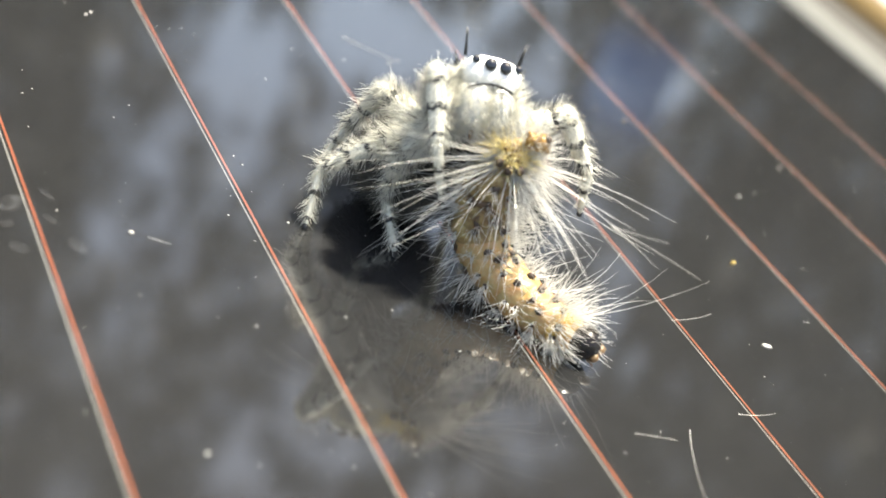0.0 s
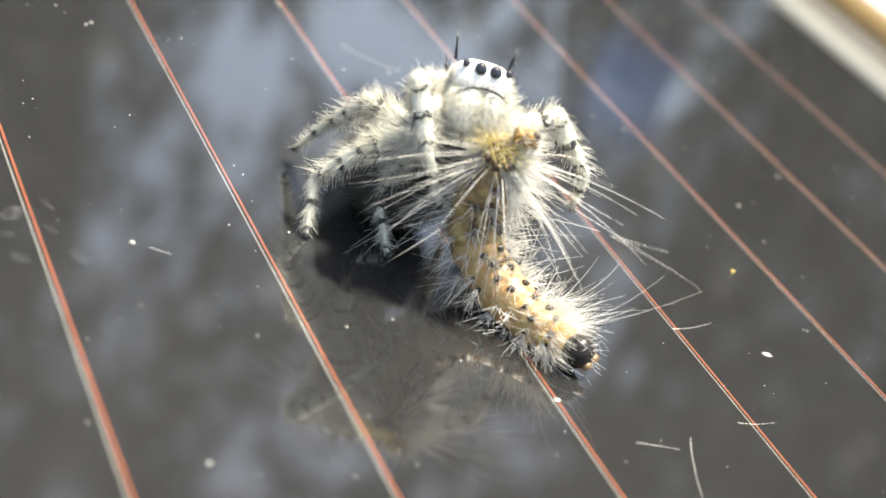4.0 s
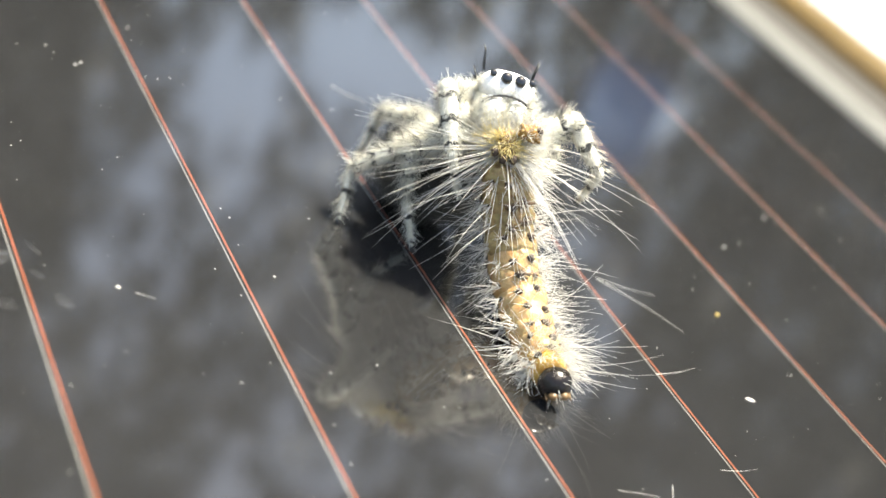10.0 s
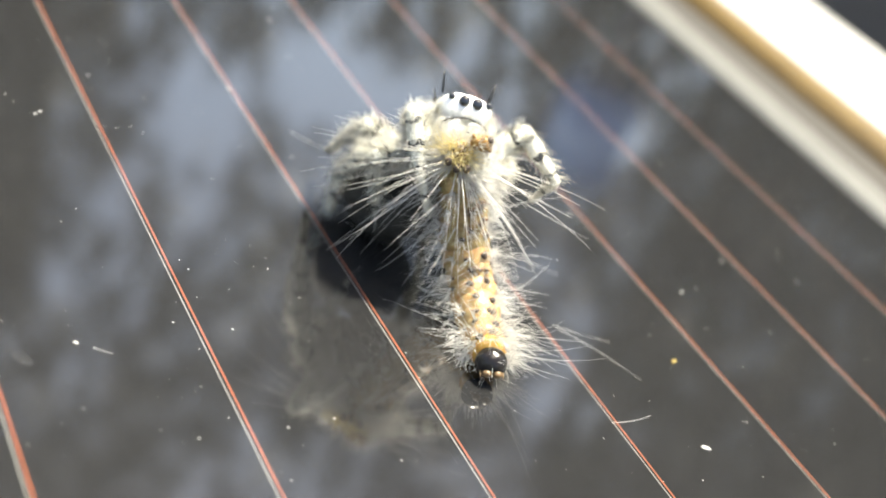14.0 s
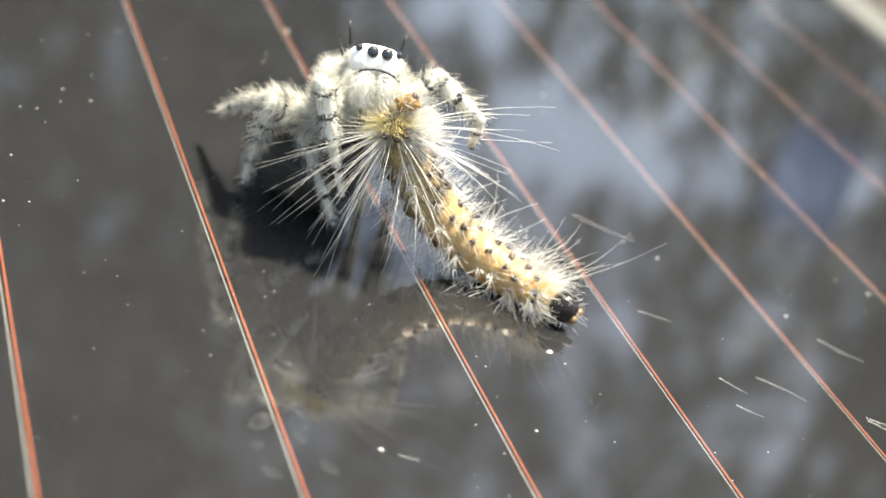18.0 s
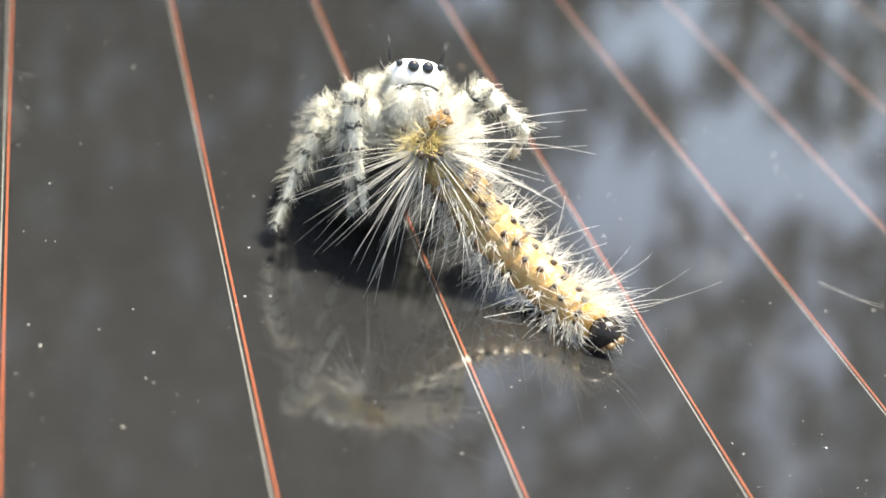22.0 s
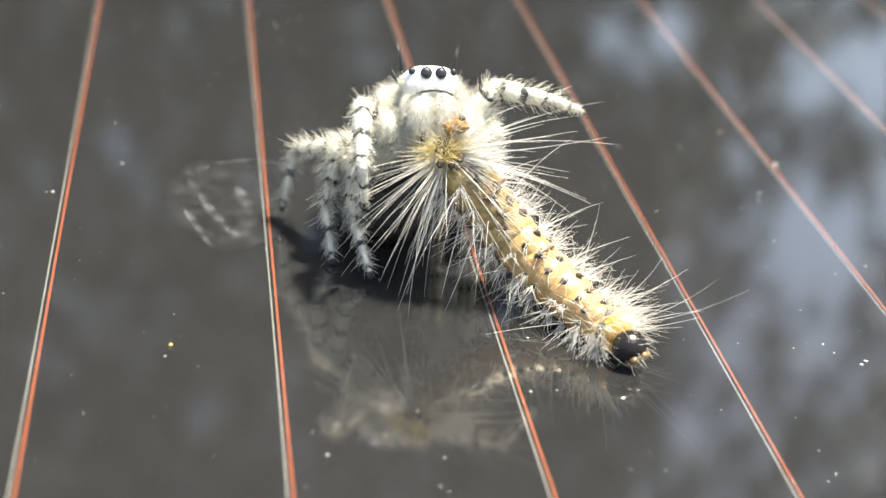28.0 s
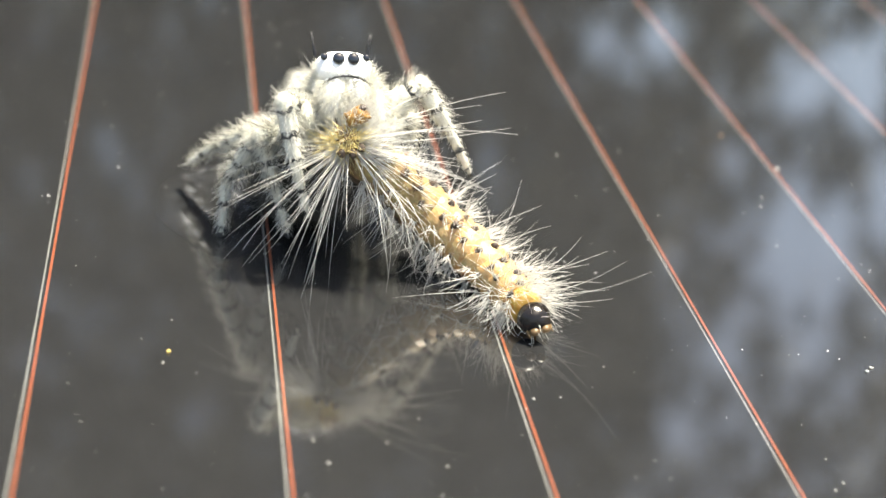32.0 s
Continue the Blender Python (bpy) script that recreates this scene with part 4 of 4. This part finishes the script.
ROWS_R3 = [
    (0, (-6.3, 3.6, 8.7), (-10.7, 1.4, 0.2)), (6, (-6.4, 3.6, 8.8), (-9, 0.4, 0.2)), (9, (-6.6, 3.6, 8.2), (-9.8, 2.2, 0.2)),
    (13, (-7.3, 3.6, 9.7), (-9.3, 4.9, 0.2)), (15.5, (-6.6, 3.6, 11), (-5, 11.2, 1)), (17, (-6.6, 3.6, 11.3), (-7.9, 7.1, 1)),
    (20, (-6.2, 3.6, 11.4), (-8.2, 5.7, 1)), (21, (-6.8, 3.6, 9.8), (-10.1, 3.2, 1)), (22, (-8.4, 3.6, 11.3), (-11.1, -0.2, 1)),
    (23, (-7.2, 3.6, 13.2), (-9.1, 5.3, 1)), (24, (-7.1, 3.6, 11.6), (-9.1, 5, 1)), (28.5, (-7.4, 3.6, 10.4), (-6.9, 0.3, 0.2)),
    (29.2, (-6.5, 3.6, 9.7), (-6.2, 0.6, 0.2)), (30, (-7.7, 3.6, 7.9), (-11.6, 2.9, 0.2)), (32, (-8.2, 3.6, 10), (-9.7, 4.5, 0.2))]
ROWS_R4 = [
    (0, (-6, 6.8, 11.9), (-8.4, 13, 0.8)), (1.5, (-6.8, 6.8, 10.9), (-11.1, 13.3, 1.6)), (3.5, (-7, 6.8, 11.6), (-11, 14.6, 1.6)),
    (6, (-5, 9.1, 10.2), (-7.6, 15.1, 1)), (9, (-4.5, 9.2, 9.5), (-7.5, 15.7, 1)), (13, (-6.1, 6.8, 11.4), (-5.6, 16.5, 2.2)),
    (15.5, (-7.7, 6.8, 12.3), (-9.8, 18.8, 5)), (17, (-8.1, 6.8, 10.4), (-9, 16.4, 3.6)), (18, (-9.2, 6.8, 10.9), (-11, 16.8, 3.6)),
    (19, (-8.4, 6.8, 11.5), (-11.9, 19.1, 3.8)), (20, (-7.6, 6.8, 11.5), (-9.2, 15.9, 3.2)), (21, (-5.5, 6.8, 12.4), (-7.1, 17.5, 2.6)),
    (22, (-7.9, 6.8, 12.6), (-7.6, 14.9, 2)), (23, (-6.1, 6.8, 13.3), (-8, 20.6, 2.6)), (24, (-7.6, 6.8, 11.3), (-10.7, 16.2, 3)),
    (26, (-7.6, 6.8, 9.9), (-11, 11.3, 1.6)), (28.5, (-8.7, 6.8, 9.6), (-11.8, 11, 1.4)), (30, (-8.3, 6.8, 11.2), (-11.3, 11.3, 1.4)),
    (31, (-9.8, 6.8, 10.8), (-13.5, 17.7, 1.4)), (32, (-8.6, 6.8, 9.9), (-12.9, 17, 1.4))]
BOWS = {"R1": (-0.6, -3.0, 0.0), "L1": (1.0, -1.6, 0.4), "R2": (-0.3, 1.5, 0.0), "R3": (-0.5, 0.9, 0.7), "R4": (-0.3, 1.2, 0.7)}      # the way in which a leg bows
LEG_ROWS = {"R1": ROWS_R1, "L1": ROWS_L1, "R2": ROWS_R2, "R3": ROWS_R3, "R4": ROWS_R4}


def limb_at(rows, t):
    ts = [r[0] for r in rows]
    return [Vector([float(np.interp(t, ts, [r[w][q] for r in rows])) for q in range(3)]) for w in (1, 2)]


def motions(sp, legs, cat, segs, hd, tl):
    walk(sp, [(t, spider_pose(t)) for t in STEPS])
    for i, (nm, hip, ln, fed) in enumerate(LEGS):
        rows = [[], [], [], []]
        planted = None
        for t in STEPS:
            m = spider_pose(t)
            if nm in LEG_ROWS:
                knee, home = limb_at(LEG_ROWS[nm], t)
            else:
                knee, home = Vector(fed[0]), Vector(fed[1])
            want = m @ (home * 0.001)
            foot = home
            if i > 1:      # a foot stays where it stands until the body has moved on
                if planted is None or (planted - want).length > 0.0009 + 0.0002 * (i % 3):
                    planted = want
                planted.z = want.z
                foot = (m.inverted() @ planted) * 1000
            p = leg_points(hip, ln, knee, foot, BOWS.get(nm))
            for q in range(3):
                rows[q].append((t, aim(p[q], p[q + 1])))
            rows[3].append((t, aim(p[2], p[3])))
        for ob, r in zip(legs[i][1:], rows):
            walk(ob, r)
    base = []
    tracks = [[] for _ in range(len(segs) + 2)]
    for t in STEPS:
        j = Vector((eased(PREY_ROWS, t, 1), eased(PREY_ROWS, t, 2), JAW_Z))
        eye = Vector([along(PATH, t, q) for q in (1, 2, 3)])
        way, into = (eye - j).normalized(), spider_pose(t).inverted().to_3x3()
        behind = (spider_pose(t).inverted() @ (j * 0.001)).y * 1000
        j += way * min(max((behind + 3.6) / -(into @ way).y, 0.0), 6.5)      # held just ahead of the jaws
        h = Vector((eased(PREY_ROWS, t, 3), eased(PREY_ROWS, t, 4), HEAD_Z))
        h -= (eye - h) * (0.4 / (eye.z - h.z))
        root = mm(h.x, h.y, 0)
        base.append((t, root))
        inv = Vector((h.x, h.y, 0))
        yaw = radians(along(PATH, t, 4))
        mid = Vector(((j.x + h.x) / 2 + along(SAG, t, 1), (j.y + h.y) / 2 + along(SAG, t, 2), 4.3))
        mid += (eye - mid) * (0.9 / (eye.z - mid.z))      # the belly clears the glass
        u = 0.42
        ctl = (mid - j * (1 - u) ** 2 - h * u * u) / (2 * u * (1 - u))
        pts = [j * (1 - k) ** 2 + ctl * (2 * k * (1 - k)) + h * k * k for k in [q / 40 for q in range(41)]]
        acc = [0.0]
        for a, b in zip(pts, pts[1:]):
            acc.append(acc[-1] + (b - a).length)

        def at(s):
            s = min(max(s, 0.0), 1.0) * acc[-1]
            q = int(np.searchsorted(acc, s))
            q = min(max(q, 1), 40)
            u = (s - acc[q - 1]) / max(1e-9, acc[q] - acc[q - 1])
            return pts[q - 1].lerp(pts[q], u), (pts[q] - pts[q - 1]).normalized()
        fwd = Vector((-math.sin(yaw), math.cos(yaw), 0))
        for i in range(len(segs) + 2):
            s = 0.085 + (i - 0.6) / len(segs) * 0.83 if 0 < i <= len(segs) else (0.0 if i == 0 else 0.962)
            p, tan = at(s)
            up = Vector((0, 0, 1)) - fwd * 0.55
            yv = (up - tan * up.dot(tan)).normalized()
            xv = yv.cross(tan)
            if i == 0:      # the held end faces ahead, whatever the body does below it
                xv = Vector((math.cos(yaw), math.sin(yaw), 0))
                tan = (Vector((0, 0, -1)) - fwd * 0.5).normalized()
                yv = tan.cross(xv)
                turn = radians(25) * min(max((t - 13.5) / 4.5, 0.0), 1.0)      # it rolls a little in the jaws
                xv, tan = xv * math.cos(turn) - tan * math.sin(turn), tan * math.cos(turn) + xv * math.sin(turn)
            rot = Matrix((xv, yv, tan)).transposed().to_4x4()
            tracks[i].append((t, Matrix.Translation((p - inv) * 0.001) @ rot))
    walk(cat, base)
    for ob, r in zip([tl, *segs, hd], tracks):
        walk(ob, r)


build_window()
build_ground()
build_trees()
build_blue_stand_in()
build_dust()
PALE = "pale grain of grit on the dark glass"
for gx, gy, gr in ((53.1, 54.3, 0.30), (61.8, 26.5, 0.16), (55.0, 0.8, 0.16), (137.6, 41.1, 0.30), (125.3, 32.3, 0.30), (63.6, 2.8, 0.20), (63.2, 16.9, 0.22), (29.1, 74.2, 0.18),
                   (25.9, 68.5, 0.18), (31.8, 72.1, 0.22), (102.7, 41.1, 0.30), (91.3, 51.0, 0.32), (88.3, 53.9, 0.24), (93.5, 92.8, 0.30), (79.5, 68.3, 0.34), (53.8, 55.0, 0.28),
                   (61.6, 65.9, 0.2), (20.9, 47.9, 0.22), (2.9, 37.6, 0.22), (-14.9, 92.2, 0.2), (-21.4, 84.2, 0.24), (47.8, 13.0, 0.28), (46.3, -14.8, 0.3), (118.0, 48.0, 0.3), (39.5, 44.8, 0.14), (47.7, 13.0, 0.34)):
    tagged(grain("grit_grain", gx, gy, gr, SPECK, PALE, 0.5, gx * 7), group="pale grit on the glass")
for gx, gy, gr in ((52.0, 1.7, 0.20), (82.5, -13.9, 0.3), (119.7, -4.2, 0.26), (44.0, 2.0, 0.16), (-7.0, 50.5, 0.2), (71.0, 30.0, 0.2)):
    tagged(grain("dark_grain", gx, gy, gr, GRIT_DARK, "small dark grain of grit on the glass", 0.5, gx * 5), group="dark grit on the glass")
grain("yellow_grain", 114.5, 17.4, 0.36, GRIT_YELLOW, "yellow grain of grit on the glass", 0.7)
grain("yellow_grain", -9.3, 53.8, 0.30, GRIT_YELLOW, "bright yellow grain of grit on the glass", 0.8)
grain("brown_grain", 56.5, 111.1, 0.42, MOUTH, "brown grain of grit on the glass", 0.6)
grain("glassy_bead", 60.3, 101.1, 0.42, SPECK, "pale round bead on a heater line", 0.8)
grain("white_flake", 108.9, 2.6, 0.55, SPECK, "elongated white flake lying on the glass", 0.25, 158, 1.5)
grain("dirt_clump", 165.0, 112.2, 1.7, STAIN, "large pale clump of dirt near the seal", 0.12, 20, 1.2)
for fx0, fy0, fx1, fy1, curl in ((98.1, -8.2, 102.5, -8.9, 0.22), (85.1, -11.3, 89.2, -11.9, -0.05), (91.3, -10.5, 86.2, -19.1, 0.12), (104.3, 36.8, 107.1, 32.5, 0.22), (91.9, 28.3, 96.4, 25.6, -0.2),
                                 (87.3, 27.7, 88.9, 25.1, 0.14), (86.9, 23.2, 88.7, 21.2, 0.14), (101.6, 22.5, 107.3, 19.3, 0.15), 
                                 (84.4, 59.3, 88.9, 53.6, 0.22), (83.6, 39.2, 86.4, 37.3, 0.14), (101.6, 22.1, 109.0, 15.0, -0.2),
                                 (99.4, 5.9, 105.3, 6.3, 0.2), (49.1, 12.5, 50.7, 11.7, 0.05)):
    fibre(fx0, fy0, math.hypot(fx1 - fx0, fy1 - fy0), math.degrees(math.atan2(fy1 - fy0, fx1 - fx0)), curl, 0.024)
stain("water_mark", -4.4, 84.0, 6.2, 11.0, 8, RING, "pale ring of a dried water drop on the glass")
for sx, sy, sl, sw, turn in ((-7.3, 78.2, 5.7, 0.5, -73), (-5.4, 80.7, 5.1, 0.7, -70), (-7.0, 85.8, 3.6, 0.6, -72), (-2.6, 77.6, 3.0, 1.1, 60),
                             (-2.4, 84.6, 4.0, 0.9, -79), (-7.0, 91.6, 2.6, 0.5, 45), (-3.2, 94.3, 2.6, 0.5, 21), (1.1, 94.3, 2.1, 0.5, -24)):
    stain("dried_smear", sx, sy, sl, sw, turn, STAIN, "pale crusted streak of a dried water mark on the glass")
for sx, sy, sl, sw, turn in ((38.4, 16.0, 1.7, 0.9, 51), (41.6, 18.0, 1.2, 0.4, -65), (37.8, 9.5, 1.0, 0.9, -72), (41.2, 14.1, 0.8, 0.5, -65), (42.7, 10.4, 1.2, 0.8, -75), (37.4, 12.8, 0.7, 0.6, 43)):
    stain("dirt_smear", sx, sy, sl, sw, turn, STAIN, "pale crusted smear of dirt beside a heater line")
spider, spider_legs = build_spider()
prey, prey_segments, prey_head, prey_tail = build_caterpillar()
motions(spider, spider_legs, prey, prey_segments, prey_head, prey_tail)
